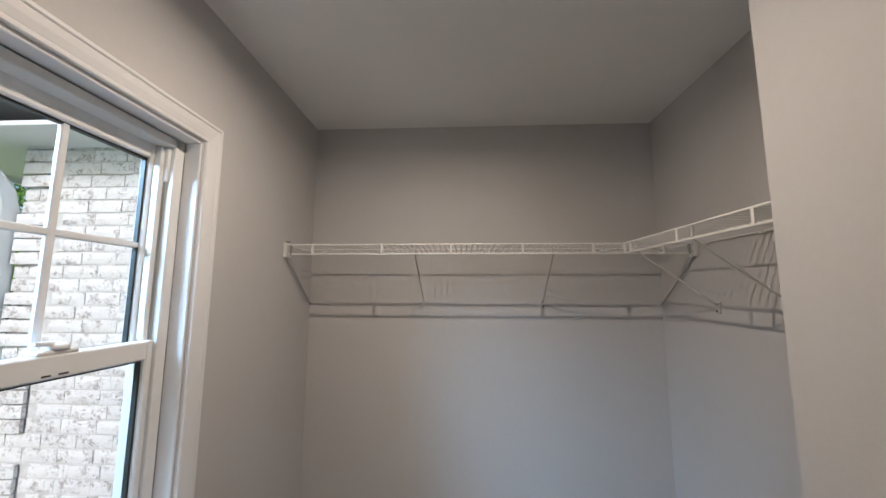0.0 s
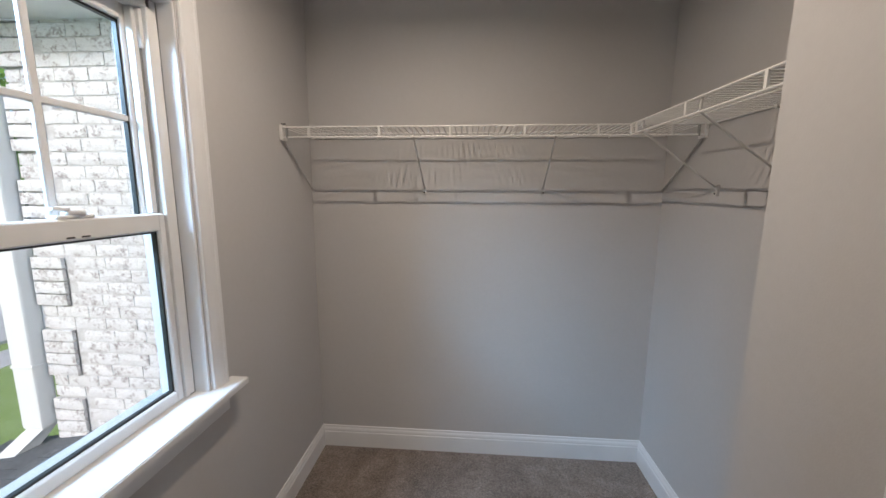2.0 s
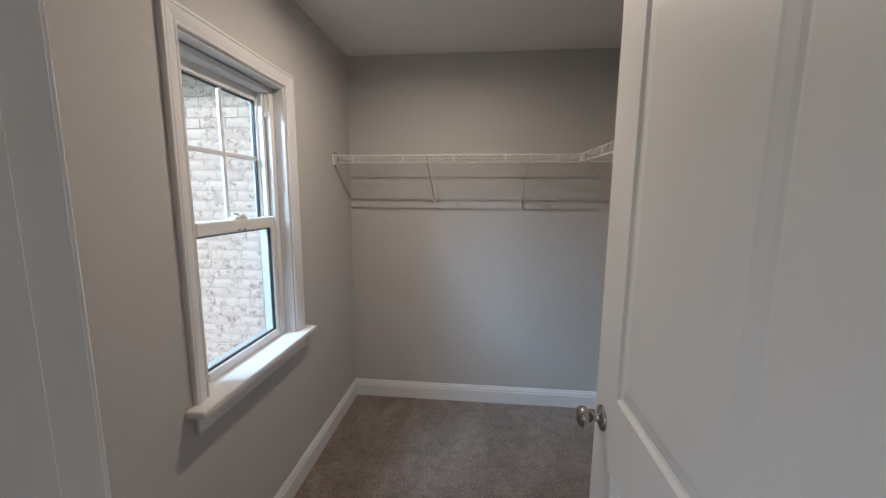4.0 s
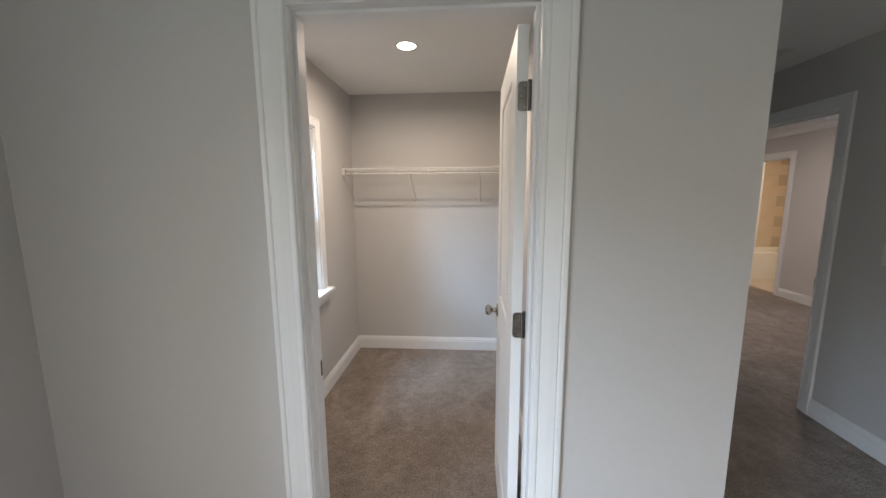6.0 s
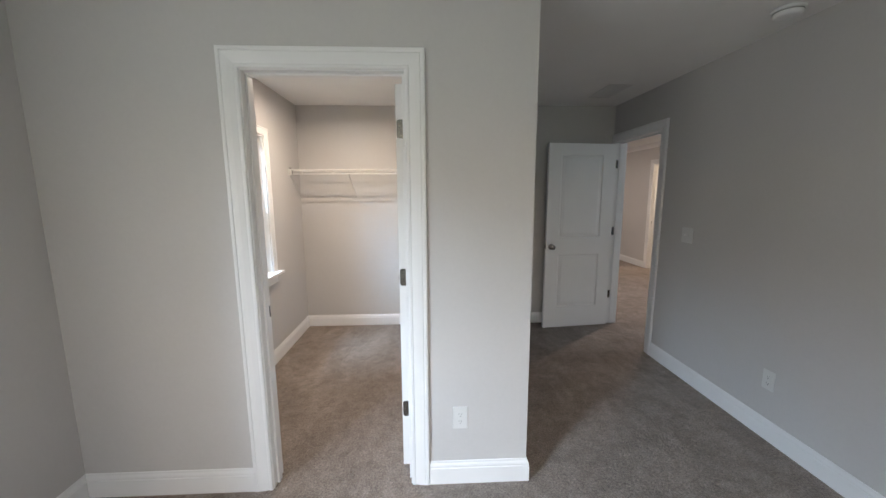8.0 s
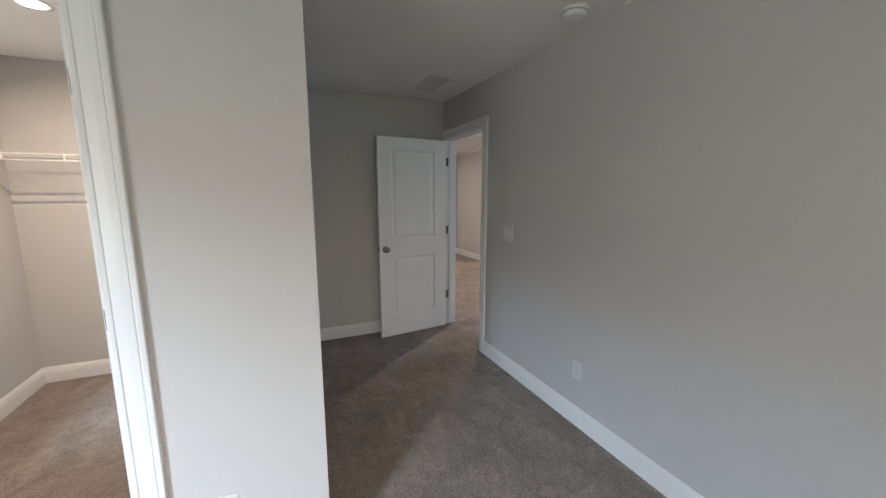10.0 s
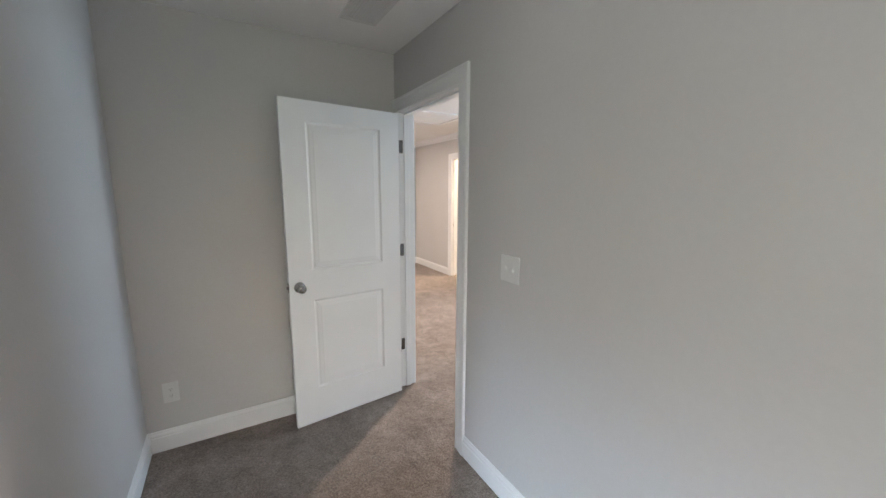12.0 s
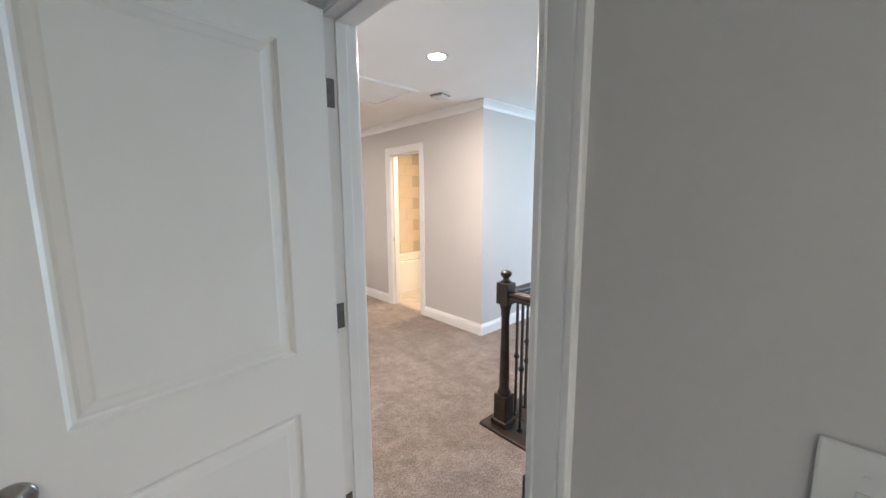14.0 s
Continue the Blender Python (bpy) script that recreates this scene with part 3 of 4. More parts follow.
    bar("muntin", mid - 0.009, mid + 0.009, 1.408, 1.938, dm - 0.007, dm + 0.007, VINYL, up, 0.003)
    bar("muntin", g0, g1, 1.673, 1.691, dm - 0.0065, dm + 0.0065, VINYL, up, 0.003)
    # sash lock: base, cam and thumb lever on the meeting rail; pull rail slot
    lock = bar("sash_lock", mid - 0.042, mid + 0.042, 1.418, 1.427, 0.049, 0.080, VINYL, low, 0.003)
    bm = bmesh.new()
    lathe(bm, [(0.021, 0.0), (0.021, 0.008), (0.016, 0.014), (0.005, 0.016)], Matrix.Translation(at(mid + 0.006, 1.427, 0.064)), 16)
    part("lock_cam", bm, VINYL, lock, smooth=True)
    bm = bmesh.new()
    rod(bm, at(mid + 0.006, 1.438, 0.064), at(mid - 0.046, 1.443, 0.056), 0.0075, 8, 0.005)
    part("lock_lever", bm, VINYL, lock)
    bar("vent_slot", mid - 0.03, mid - 0.012, 1.374, 1.378, 0.0478, 0.0485, SLOT, low, 0.0)
    bar("vent_slot", mid + 0.002, mid + 0.022, 1.374, 1.378, 0.0478, 0.0485, SLOT, low, 0.0)
    # stool, apron, casing
    s0, s1, z1 = s0 - m, s1 + m, z1 + 0.004
    plan = ((s0 - 0.104, -0.066), (s1 + 0.104, -0.066), (s1 + 0.104, 0.0), (s1, 0.0), (s1, 0.050), (s0, 0.050), (s0, 0.0), (s0 - 0.104, 0.0))
    bm = loft(bmesh.new(), [at(a, z0 + 0.001, d) for a, d in plan], [at(a, z0 + 0.025, d) for a, d in plan])
    bmesh.ops.bevel(bm, geom=bm.edges[:], offset=0.003, segments=2, affect="EDGES")
    part("window_stool", bm, TRIM, w)
    bar("apron", s0 - 0.067, s1 + 0.067, z0 - 0.078, z0, -0.016, 0.0, TRIM, w, 0.004)
    casing(w, lambda s, z, v: at(s, z, -v), s0, s1, stool, z1, profile=NARROW)
    return w


double_hung("window_1", lambda s, z, d: Vector((XW - d, s, z)), WY0, WY1, WZ0, WZ1, WZ0 + 0.025, "white vinyl double-hung window with a divided upper sash")

# bedroom window behind the walk, and the stair window: plain frames that let the daylight in
for name, x0, x1, y0, y1, z0, z1 in (("window_2", VX0 + 0.02, BW - 0.06, VY0, VY1, VZ0, VZ1), ("window_3", 7.62, 7.70, 0.4, 2.0, 0.4, 2.0)):
    w = thing(name, Matrix(), "white vinyl window frame", "window", kind="structure")
    for a in ((y0, y0 + 0.05, z0, z1), (y1 - 0.05, y1, z0, z1), (y0 + 0.05, y1 - 0.05, z0, z0 + 0.05), (y0 + 0.05, y1 - 0.05, z1 - 0.05, z1)):
        part("window_frame", boxes((x0, x1, *a)), VINYL, w)

w = thing("window_4", Matrix(), "white vinyl window frame", "window", kind="structure")
for a in ((0.05, 0.10, VZ0, VZ1), (1.70, 1.75, VZ0, VZ1), (0.10, 1.70, VZ0, VZ0 + 0.05), (0.10, 1.70, VZ1 - 0.05, VZ1)):
    part("window_frame", boxes((a[0], a[1], BS - 0.11, BS - 0.05, a[2], a[3])), VINYL, w)

# ---- outside the closet window ----
OY, OX0 = 2.135, -2.445       # brick face and its free corner
wing = thing("house_wing", Matrix(), "whitewashed brick house wing with raised corner blocks", "house", kind="structure")
part("backing_wall", boxes((OX0 + 0.01, -0.915, OY + 0.007, OY + 0.12, -3.2, 2.42)), MORTAR, wing)
part("backing_wall", boxes((OX0 + 0.01, OX0 + 0.13, OY + 0.12, OY + 3.0, -3.2, 2.42)), MORTAR, wing)
part("wall_below", boxes((-0.915, -0.906, -0.2, OY, -3.2, 0.2)), MORTAR, wing)
part("soffit", boxes((-3.2, -0.906, 1.84, OY + 3.0, 2.40, 2.425)), VINYL, wing, "white vinyl soffit")
part("fascia", boxes((-3.23, -3.2, 1.84, OY + 3.0, 2.36, 2.56)), VINYL, wing)
part("roof", boxes((-3.35, -0.906, 1.78, OY + 3.0, 2.57, 2.64)), SHINGLE, wing)
LR0, LRS = 0.16, 0.16       # lower roof: height at the house wall, fall per metre outwards
bm = loft(bmesh.new(), [Vector((-0.907, y, LR0 + z)) for y, z in ((-0.18, 0), (OY + 0.01, 0), (OY + 0.01, -0.1), (-0.18, -0.1))], [Vector((-2.85, y, LR0 - 1.898 * LRS + z)) for y, z in ((-0.18, 0), (OY + 0.01, 0), (OY + 0.01, -0.1), (-0.18, -0.1))])
low_roof = part("lower_roof", bm, SHINGLE, wing, "grey asphalt shingle lower roof")
for i in range(13):
    for j in range(14):
        x = -0.925 - 0.14 * i
        y = -0.15 + 0.165 * j + 0.08 * (i % 2)
        if y + 0.16 < OY:
            z = LR0 + (x + 0.907) * LRS
            edge = ((y, 0), (y + 0.16, 0), (y + 0.16, 0.004), (y, 0.004))
            bm = loft(bmesh.new(), [Vector((x, yy, z + 0.003 + d)) for yy, d in edge], [Vector((x - 0.155, yy, z + 0.010 - 0.155 * LRS + d)) for yy, d in edge])
            part("shingle", bm, SHINGLE, low_roof)

spout = thing("downspout", Matrix(), "white metal downspout against the brick corner", "downspout")
part("pipe", boxes((OX0 - 0.150, OX0 - 0.012, OY - 0.095, OY + 0.01, 0.02, 2.03), bevel=0.014), VINYL, spout)
part("pipe_joint", boxes((OX0 - 0.154, OX0 - 0.008, OY - 0.099, OY + 0.012, 0.42, 0.44), bevel=0.004), VINYL, spout)
bm = loft(bmesh.new(), [Vector((OX0 - a, OY - b, 0.03)) for a, b in ((0.015, 0.075), (0.125, 0.075), (0.125, -0.01), (0.015, -0.01))], [Vector((OX0 - a, OY - b, z)) for a, b, z in ((0.10, 0.20, -0.10), (0.21, 0.20, -0.10), (0.21, 0.15, -0.18), (0.10, 0.15, -0.18))])
part("elbow", bm, VINYL, spout)
bends = [(0.0, 2.02, 0.0), (-0.03, 2.12, 0.5), (-0.09, 2.19, 0.95), (-0.17, 2.25, 0.95), (-0.225, 2.31, 0.6), (-0.24, 2.40, 0.0)]
rings = []
for dy, z, lean in bends:
    c = Vector((OX0 - 0.081, OY - 0.042 + dy, z))
    n = Vector((0, math.cos(lean), math.sin(lean)))
    rings.append([c + Vector((sx * 0.069, 0, 0)) + n * sy * 0.052 for sx, sy in ((-1, -0.7), (-0.8, -1), (0.8, -1), (1, -0.7), (1, 0.7), (0.8, 1), (-0.8, 1), (-1, 0.7))])
bm = bmesh.new()
vr = [[bm.verts.new(p) for p in r] for r in rings]
for a, b in zip(vr, vr[1:]):
    for i in range(8):
        bm.faces.new((a[i], a[(i + 1) % 8], b[(i + 1) % 8], b[i]))
bm.faces.new(vr[0])
bm.faces.new(vr[-1])
part("upper_elbow", bm, VINYL, spout)

GZ = -3.2
structure("ground", boxes((-600, 600, -600, 600, GZ - 0.5, GZ)), GRASS, "green mown lawn reaching the horizon", "ground")
structure("pavement", boxes((-13.6, -12.3, -30, 40, GZ - 0.1, GZ + 0.02)), CONCRETE, "pale concrete pavement", "pavement")
structure("road", boxes((-22.5, -14.4, -60, 80, GZ - 0.1, GZ + 0.015)), CONCRETE, "pale concrete residential street", "road")
for x in (-14.4, -22.6):
    structure("kerb", boxes((x, x + 0.15, -60, 80, GZ - 0.1, GZ + 0.10), bevel=0.02), CONCRETE, "pale concrete kerb", "kerb")


def shrub(x, y, z, r, seed):
    rnd = random.Random(seed)
    bm = bmesh.new()
    for _ in range(420):
        u = Vector((rnd.gauss(0, 1), rnd.gauss(0, 1), rnd.gauss(0, 1))).normalized()
        p = u * r * rnd.uniform(0.6, 1.05) * (1 + 0.25 * noise.noise(u * 2.0 + Vector((seed, 0, 0))))
        p.z = abs(p.z)
        q = Euler((rnd.uniform(0, 6), rnd.uniform(0, 6), rnd.uniform(0, 6))).to_matrix()
        s = r * rnd.uniform(0.07, 0.15)
        bm.faces.new([bm.verts.new(p + q @ Vector(c) * s) for c in ((-1, 0, 0), (0, -0.5, 0.1), (1, 0, 0), (0, 0.5, 0.1))])
    t = thing("shrub", pose(x, y, z), "rounded green garden shrub", "shrub")
    part("foliage", bm, LEAF, t)
    part("stem", rod(bmesh.new(), (0, 0, 0), (0, 0, r * 0.6), r * 0.06), WOOD, t)


for k, (x, y, r) in enumerate(((-27.0, 18.4, 0.7), (-26.4, 20.6, 0.6), (-27.5, 22.5, 0.8), (-26.5, 15.5, 0.6))):
    shrub(x, y, GZ, r, k)


def tree(x, y, h, seed):
    rnd = random.Random(seed)
    t = thing("tree", pose(x, y, GZ), "leafy green street tree", "tree")
    bm = rod(bmesh.new(), (0, 0, 0), (0.1, 0, h * 0.55), 0.22, 10, 0.10)
    for _ in range(7):
        a = rnd.uniform(0, 6.28)
        rod(bm, (0.05, 0, h * rnd.uniform(0.3, 0.52)), (math.cos(a) * h * 0.22, math.sin(a) * h * 0.22, h * rnd.uniform(0.6, 0.85)), 0.05, 6, 0.015)
    part("trunk", bm, WOOD, t)
    bm = bmesh.new()
    for _ in range(46):
        c = Vector((rnd.gauss(0, 0.16) * h, rnd.gauss(0, 0.16) * h, h * rnd.uniform(0.45, 1.0)))
        for _ in range(85):
            p = c + Vector((rnd.gauss(0, 1), rnd.gauss(0, 1), rnd.gauss(0, 0.8))) * h * 0.055
            q = Euler((rnd.uniform(0, 6), rnd.uniform(0, 6), rnd.uniform(0, 6))).to_matrix()
            s = rnd.uniform(0.14, 0.30)
            bm.faces.new([bm.verts.new(p + q @ Vector(k) * s) for k in ((-1, 0, 0), (0, -0.5, 0.1), (1, 0, 0), (0, 0.5, 0.1))])
    part("crown", bm, LEAF, t)


tree(-31.5, 23.0, 12.5, 11)
tree(-33.0, 15.0, 12.0, 12)
tree(-30.5, 30.5, 13.0, 13)

# neighbour's house across the street
SIDING = mat("pale_siding", (0.62, 0.60, 0.56), 0.8, colour2=(0.56, 0.54, 0.50), scale=1.2)
DARK_GLASS = mat("dark_window_glass", (0.05, 0.06, 0.07), 0.1)
house = thing("house", pose(-38.0, 26.0, GZ, 0, 0, 35), "one-storey pale house with a grey gabled roof across the street", "house")
part("wall", boxes((-4.5, 4.5, -6, 6, 0, 2.9)), SIDING, house)
bm = loft(bmesh.new(), [Vector((x, -6.4, z)) for x, z in ((-5.0, 2.8), (5.0, 2.8), (0.0, 4.9))], [Vector((x, 6.4, z)) for x, z in ((-5.0, 2.8), (5.0, 2.8), (0.0, 4.9))])
part("roof", bm, SHINGLE, house, "grey shingle roof")
for y in (-4.2, -1.8, 1.8, 4.2):
    w = part("window", boxes((4.47, 4.54, y - 0.6, y + 0.6, 0.9, 2.4)), VINYL, house)
    part("pane", boxes((4.53, 4.56, y - 0.52, y + 0.52, 0.98, 2.32)), DARK_GLASS, w)
part("door", boxes((4.47, 4.55, -0.45, 0.45, 0.0, 2.05)), WOOD, house)


# ---- wire shelves ----
def wire_shelf(name, m, length, depth, brackets, ties, label):
    """x along the shelf, y from the wall (0) out to the lip (-depth), z = 0 at the deck."""
    s = thing(name, m, label, "shelf")
    bm = bmesh.new()
    k = int(length / 0.0254)
    for i in range(k + 1):
        x = 0.004 + (length - 0.008) * i / k
        rod(bm, (x, -0.004, 0), (x, -depth, 0), 0.0023, 6)
    tagged(part("wire_deck", bm, WIRE, s, "row of thin white deck wires"), kind="stuff")
    for y, z, r in ((-0.006, -0.003, 0.0032), (-depth * 0.5, -0.003, 0.0030), (-depth, 0.001, 0.0036), (-depth, -0.042, 0.0036)):
        part("long_wire", rod(bmesh.new(), (0, y, z), (length, y, z), r, 8), WIRE, s)
    for x in ties:
        part("lip_tie", boxes((x - 0.005, x + 0.005, -depth - 0.004, -depth + 0.003, -0.044, 0.003), bevel=0.0012), WIRE, s)
    for x in brackets:
        bm = bmesh.new()
        rod(bm, (x, -depth + 0.004, -0.040), (x + 0.012, -0.010, -0.258), 0.0036, 8)
        rod(bm, (x, -depth + 0.004, -0.040), (x, -depth + 0.008, 0.004), 0.0042, 8)
        b = part("support_brace", bm, BRACE, s, "grey steel angled shelf brace")
        part("brace_foot", boxes((x + 0.004, x + 0.020, -0.012, 0.0, -0.290, -0.245), bevel=0.002), BRACE, b)
        part("screw", rod(bmesh.new(), (x + 0.012, -0.014, -0.280), (x + 0.012, -0.011, -0.280), 0.004, 10), STEEL, b)
    i = 0.06
    while i < length:
        part("wall_clip", boxes((i - 0.006, i + 0.006, -0.014, 0.0, -0.010, 0.010), bevel=0.002), WIRE, s)
        i += 0.29
    return s


SZ, SD = 1.767, 0.305


def end_bracket(parent, x, depth, side):
    bm = bmesh.new()
    pts = [(-depth - 0.012, 0.010), (-depth - 0.012, -0.055), (-depth + 0.030, -0.055), (-depth + 0.034, 0.010)]
    loft(bm, [Vector((x, y, z)) for y, z in pts], [Vector((x + side * 0.014, y, z)) for y, z in pts])
    b = part("end_bracket", bm, WIRE, parent, "white plastic wall end bracket")
    cx = x + side * 0.030
    part("wire_end_cap", boxes((cx - 0.003, cx + 0.003, -depth - 0.006, -depth + 0.006, -0.046, -0.002), bevel=0.001), GREY_TRACK, b, "dark shelf end cap")
    part("screw", rod(bmesh.new(), (x, -depth + 0.012, 0.016), (x + side * 0.018, -depth + 0.012, 0.016), 0.004, 10), STEEL, b)
    bm = bmesh.new()
    rod(bm, (x + side * 0.007, -depth + 0.01, -0.05), (x + side * 0.007, -0.008, -0.27), 0.0042, 8)
    part("end_brace", bm, BRACE, b)


back_shelf = wire_shelf("wire_shelf", pose(XW + 0.014, YN, SZ), XE - XW - 0.03, SD, (0.583, 1.192), (0.118, 0.435, 0.744, 1.058, 1.363, 1.66), "white wire closet shelf on angled braces along the back wall")
end_bracket(back_shelf, -0.012, SD, 1)
end_bracket(back_shelf, XE - XW - 0.016, SD, -1)
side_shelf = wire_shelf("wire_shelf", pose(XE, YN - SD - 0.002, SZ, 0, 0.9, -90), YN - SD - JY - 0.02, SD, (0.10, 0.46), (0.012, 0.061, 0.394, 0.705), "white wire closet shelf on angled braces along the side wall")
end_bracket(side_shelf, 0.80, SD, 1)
tagged(back_shelf, group="closet wire shelves")
tagged(side_shelf, group="closet wire shelves")


# ---- lamps and ceiling fixtures ----
def recessed_light(x, y, label):
    t = thing("recessed_light", pose(x, y, CEIL), label, "ceiling light", "recessed ceiling lights")
    part("trim_ring", lathe(bmesh.new(), [(0.080, 0.0), (0.080, -0.003), (0.075, -0.005), (0.064, -0.004), (0.057, -0.002), (0.057, 0.0)], None, 40), PLASTIC, t, smooth=True)
    part("diffuser", lathe(bmesh.new(), [(0.056, -0.001), (0.056, -0.003), (0.030, -0.005), (0.004, -0.006)], None, 32), GLOW, t, "glowing white lens", True)


recessed_light(0.02, 1.035, "white round recessed closet light, switched on")
recessed_light(4.03, 2.83, "white round recessed hall light, switched on")
# out-of-view fixture added to go with the extra hall lamp
recessed_light(3.45, 5.6, "white round recessed hall light, switched on")


def smoke_detector(x, y, label, r=0.073):
    t = thing("smoke_detector", pose(x, y, CEIL), label, "smoke detector")
    part("base", lathe(bmesh.new(), [(r, 0.0), (r, -0.010), (r - 0.003, -0.013), (r - 0.008, -0.013)], None, 36), VINYL, t, smooth=True)
    part("cover", lathe(bmesh.new(), [(r - 0.009, -0.012), (r - 0.010, -0.028), (r - 0.016, -0.038), (r - 0.030, -0.042), (0.006, -0.043)], None, 36), VINYL, t, smooth=True)
    part("grille_slots", lathe(bmesh.new(), [(r - 0.0085, -0.016), (r - 0.0085, -0.021), (r - 0.012, -0.021), (r - 0.012, -0.016)], None, 36), GREY_TRACK, t)
    part("test_button", lathe(bmesh.new(), [(0.012, -0.042), (0.012, -0.046), (0.004, -0.047)], pose(0.02, 0.0, 0.0), 16), VINYL, t)


smoke_detector(2.597, -0.06, "round white smoke detector on the bedroom ceiling")
alarm = thing("smoke_alarm", pose(4.69, 3.52, CEIL, 0, 0, 12), "square white smoke alarm on the hall ceiling", "smoke alarm")
part("base", boxes((-0.072, 0.072, -0.072, 0.072, -0.012, 0.0), bevel=0.004), GREY_TRACK, alarm)
part("cover", boxes((-0.066, 0.066, -0.066, 0.066, -0.036, -0.012), bevel=0.010), PLASTIC, alarm)
part("test_button", boxes((-0.012, 0.012, -0.012, 0.012, -0.039, -0.034), bevel=0.002), PLASTIC, alarm)

vent = thing("ceiling_vent", pose(2.42, 1.48, CEIL), "white louvred ceiling vent", "vent")
VW, VL = 0.105, 0.215
part("backing", boxes((-VW + 0.02, VW - 0.02, -VL + 0.02, VL - 0.02, -0.003, -0.001)), VENT_SHADE, vent)
for a in ((-VW, VW, -VL, -VL + 0.028), (-VW, VW, VL - 0.028, VL), (-VW, -VW + 0.028, -VL + 0.028, VL - 0.028), (VW - 0.028, VW, -VL + 0.028, VL - 0.028)):
    part("frame", boxes((*a, -0.009, 0.0), bevel=0.002), PLASTIC, vent)
for i in range(9):
    x = -VW + 0.036 + (2 * VW - 0.072) * i / 8
    bm = loft(bmesh.new(), [Vector((x + a, -VL + 0.028, z)) for a, z in ((-0.006, -0.002), (-0.005, -0.001), (0.007, -0.009), (0.006, -0.010))], [Vector((x + a, VL - 0.028, z)) for a, z in ((-0.006, -0.002), (-0.005, -0.001), (0.007, -0.009), (0.006, -0.010))])
    part("slat", bm, PLASTIC, vent)

hatch = thing("attic_hatch", pose(3.86, 3.865, CEIL, 0, 0, 90), "white painted attic hatch with a flat trim frame", "hatch")
part("panel", boxes((-0.30, 0.30, -0.53, 0.53, -0.006, 0.0)), CEILING, hatch)
for a in ((-0.345, 0.345, -0.575, -0.53), (-0.345, 0.345, 0.53, 0.575), (-0.345, -0.30, -0.53, 0.53), (0.30, 0.345, -0.53, 0.53)):
    part("trim", boxes((*a, -0.018, 0.0), bevel=0.003), TRIM, hatch)


# ---- outlets and switches ----
def wall_plate(name, m, w, h, label, category):
    t = thing(name, m, label, category)
    bm = bmesh.new()
    box(bm, -w / 2, w / 2, -0.0055, 0.0, -h / 2, h / 2, 0.003, 2)
    part("cover_plate", bm, PLASTIC, t)
    return t


def outlet(m):
    """Faces -y in its own frame."""
    t = wall_plate("power_outlet", m, 0.078, 0.122, "white duplex power outlet with a cover plate", "outlet")
    for z in (-0.0195, 0.0195):
        bm = bmesh.new()
        pts = [(0.0165 * c, z + 0.0135 * s) for c, s in ((-0.75, -1), (0.75, -1), (1, -0.6), (1, 0.6), (0.75, 1), (-0.75, 1), (-1, 0.6), (-1, -0.6))]
        loft(bm, [Vector((x, -0.005, q)) for x, q in pts], [Vector((x, -0.0075, q)) for x, q in pts])
        r = part("receptacle", bm, PLASTIC, t)
        for x, hh in ((-0.0063, 0.0045), (0.0063, 0.0036)):
            part("slot", boxes((x - 0.0009, x + 0.0009, -0.0079, -0.0070, z + 0.002 - hh, z + 0.002 + hh)), SLOT, r)
        part("slot", rod(bmesh.new(), (0, -0.0070, z - 0.0085), (0, -0.0079, z - 0.0085), 0.0023, 10), SLOT, r)
    part("screw", rod(bmesh.new(), (0, -0.005, 0), (0, -0.0066, 0), 0.003, 10), PLASTIC, t)
    return t


outlet(pose(0.863, YS, 0.372))
outlet(pose(BE, -0.037, 0.373, 0, 0, -90))
outlet(pose(1.349, YB, 0.352))
outlet(pose(BW, -0.85, 0.39, 0, 0, 90))

sw = wall_plate("light_switch", pose(BE, 0.778, 1.178, 0, 0, -90), 0.122, 0.122, "white double light switch with toggles", "switch")
for x, up in ((-0.023, 1), (0.023, -1)):
    r = part("toggle_frame", boxes((x - 0.006, x + 0.006, -0.0066, -0.005, -0.0125, 0.0125), bevel=0.0006), PLASTIC, sw)
    bm = loft(bmesh.new(), [Vector((x + a, -0.006, b)) for a, b in ((-0.0045, -0.007), (0.0045, -0.007), (0.0045, 0.007), (-0.0045, 0.007))], [Vector((x + a, -0.0135, b + up * 0.0065)) for a, b in ((-0.0035, -0.004), (0.0035, -0.004), (0.0035, 0.004), (-0.0035, 0.004))])
    part("toggle", bm, PLASTIC, r)
    for z in (-0.03, 0.03):
        part("screw", rod(bmesh.new(), (x, -0.005, z), (x, -0.0064, z), 0.003, 10), PLASTIC, sw)


# ---- stair railing in the hall ----
NX, NY = 4.045, 2.215
newel = thing("newel_post", pose(NX, NY, 0.0), "dark-stained turned newel post with a ball cap", "newel post")
part("foot_moulding", boxes((-0.062, 0.062, -0.062, 0.062, 0.018, 0.055), bevel=0.012), WOOD, newel)
part("base_block", boxes((-0.047, 0.047, -0.047, 0.047, 0.050, 0.225), bevel=0.006), WOOD, newel)
part("shaft", lathe(bmesh.new(), [(0.045, 0.220), (0.044, 0.240), (0.036, 0.258), (0.032, 0.28), (0.033, 0.35), (0.028, 0.55), (0.025, 0.745), (0.028, 0.762), (0.030, 0.772), (0.027, 0.782), (0.036, 0.812), (0.040, 0.838)], None, 24), WOOD, newel, smooth=True)
part("top_block", boxes((-0.044, 0.044, -0.044, 0.044, 0.832, 0.970), bevel=0.007), WOOD, newel)
part("finial", lathe(bmesh.new(), [(0.036, 0.966), (0.038, 0.974), (0.028, 0.982), (0.019, 0.990), (0.018, 0.998), (0.028, 1.008), (0.036, 1.020), (0.036, 1.030), (0.028, 1.040), (0.013, 1.046), (0.003, 1.048)], None, 28), WOOD, newel, smooth=True)

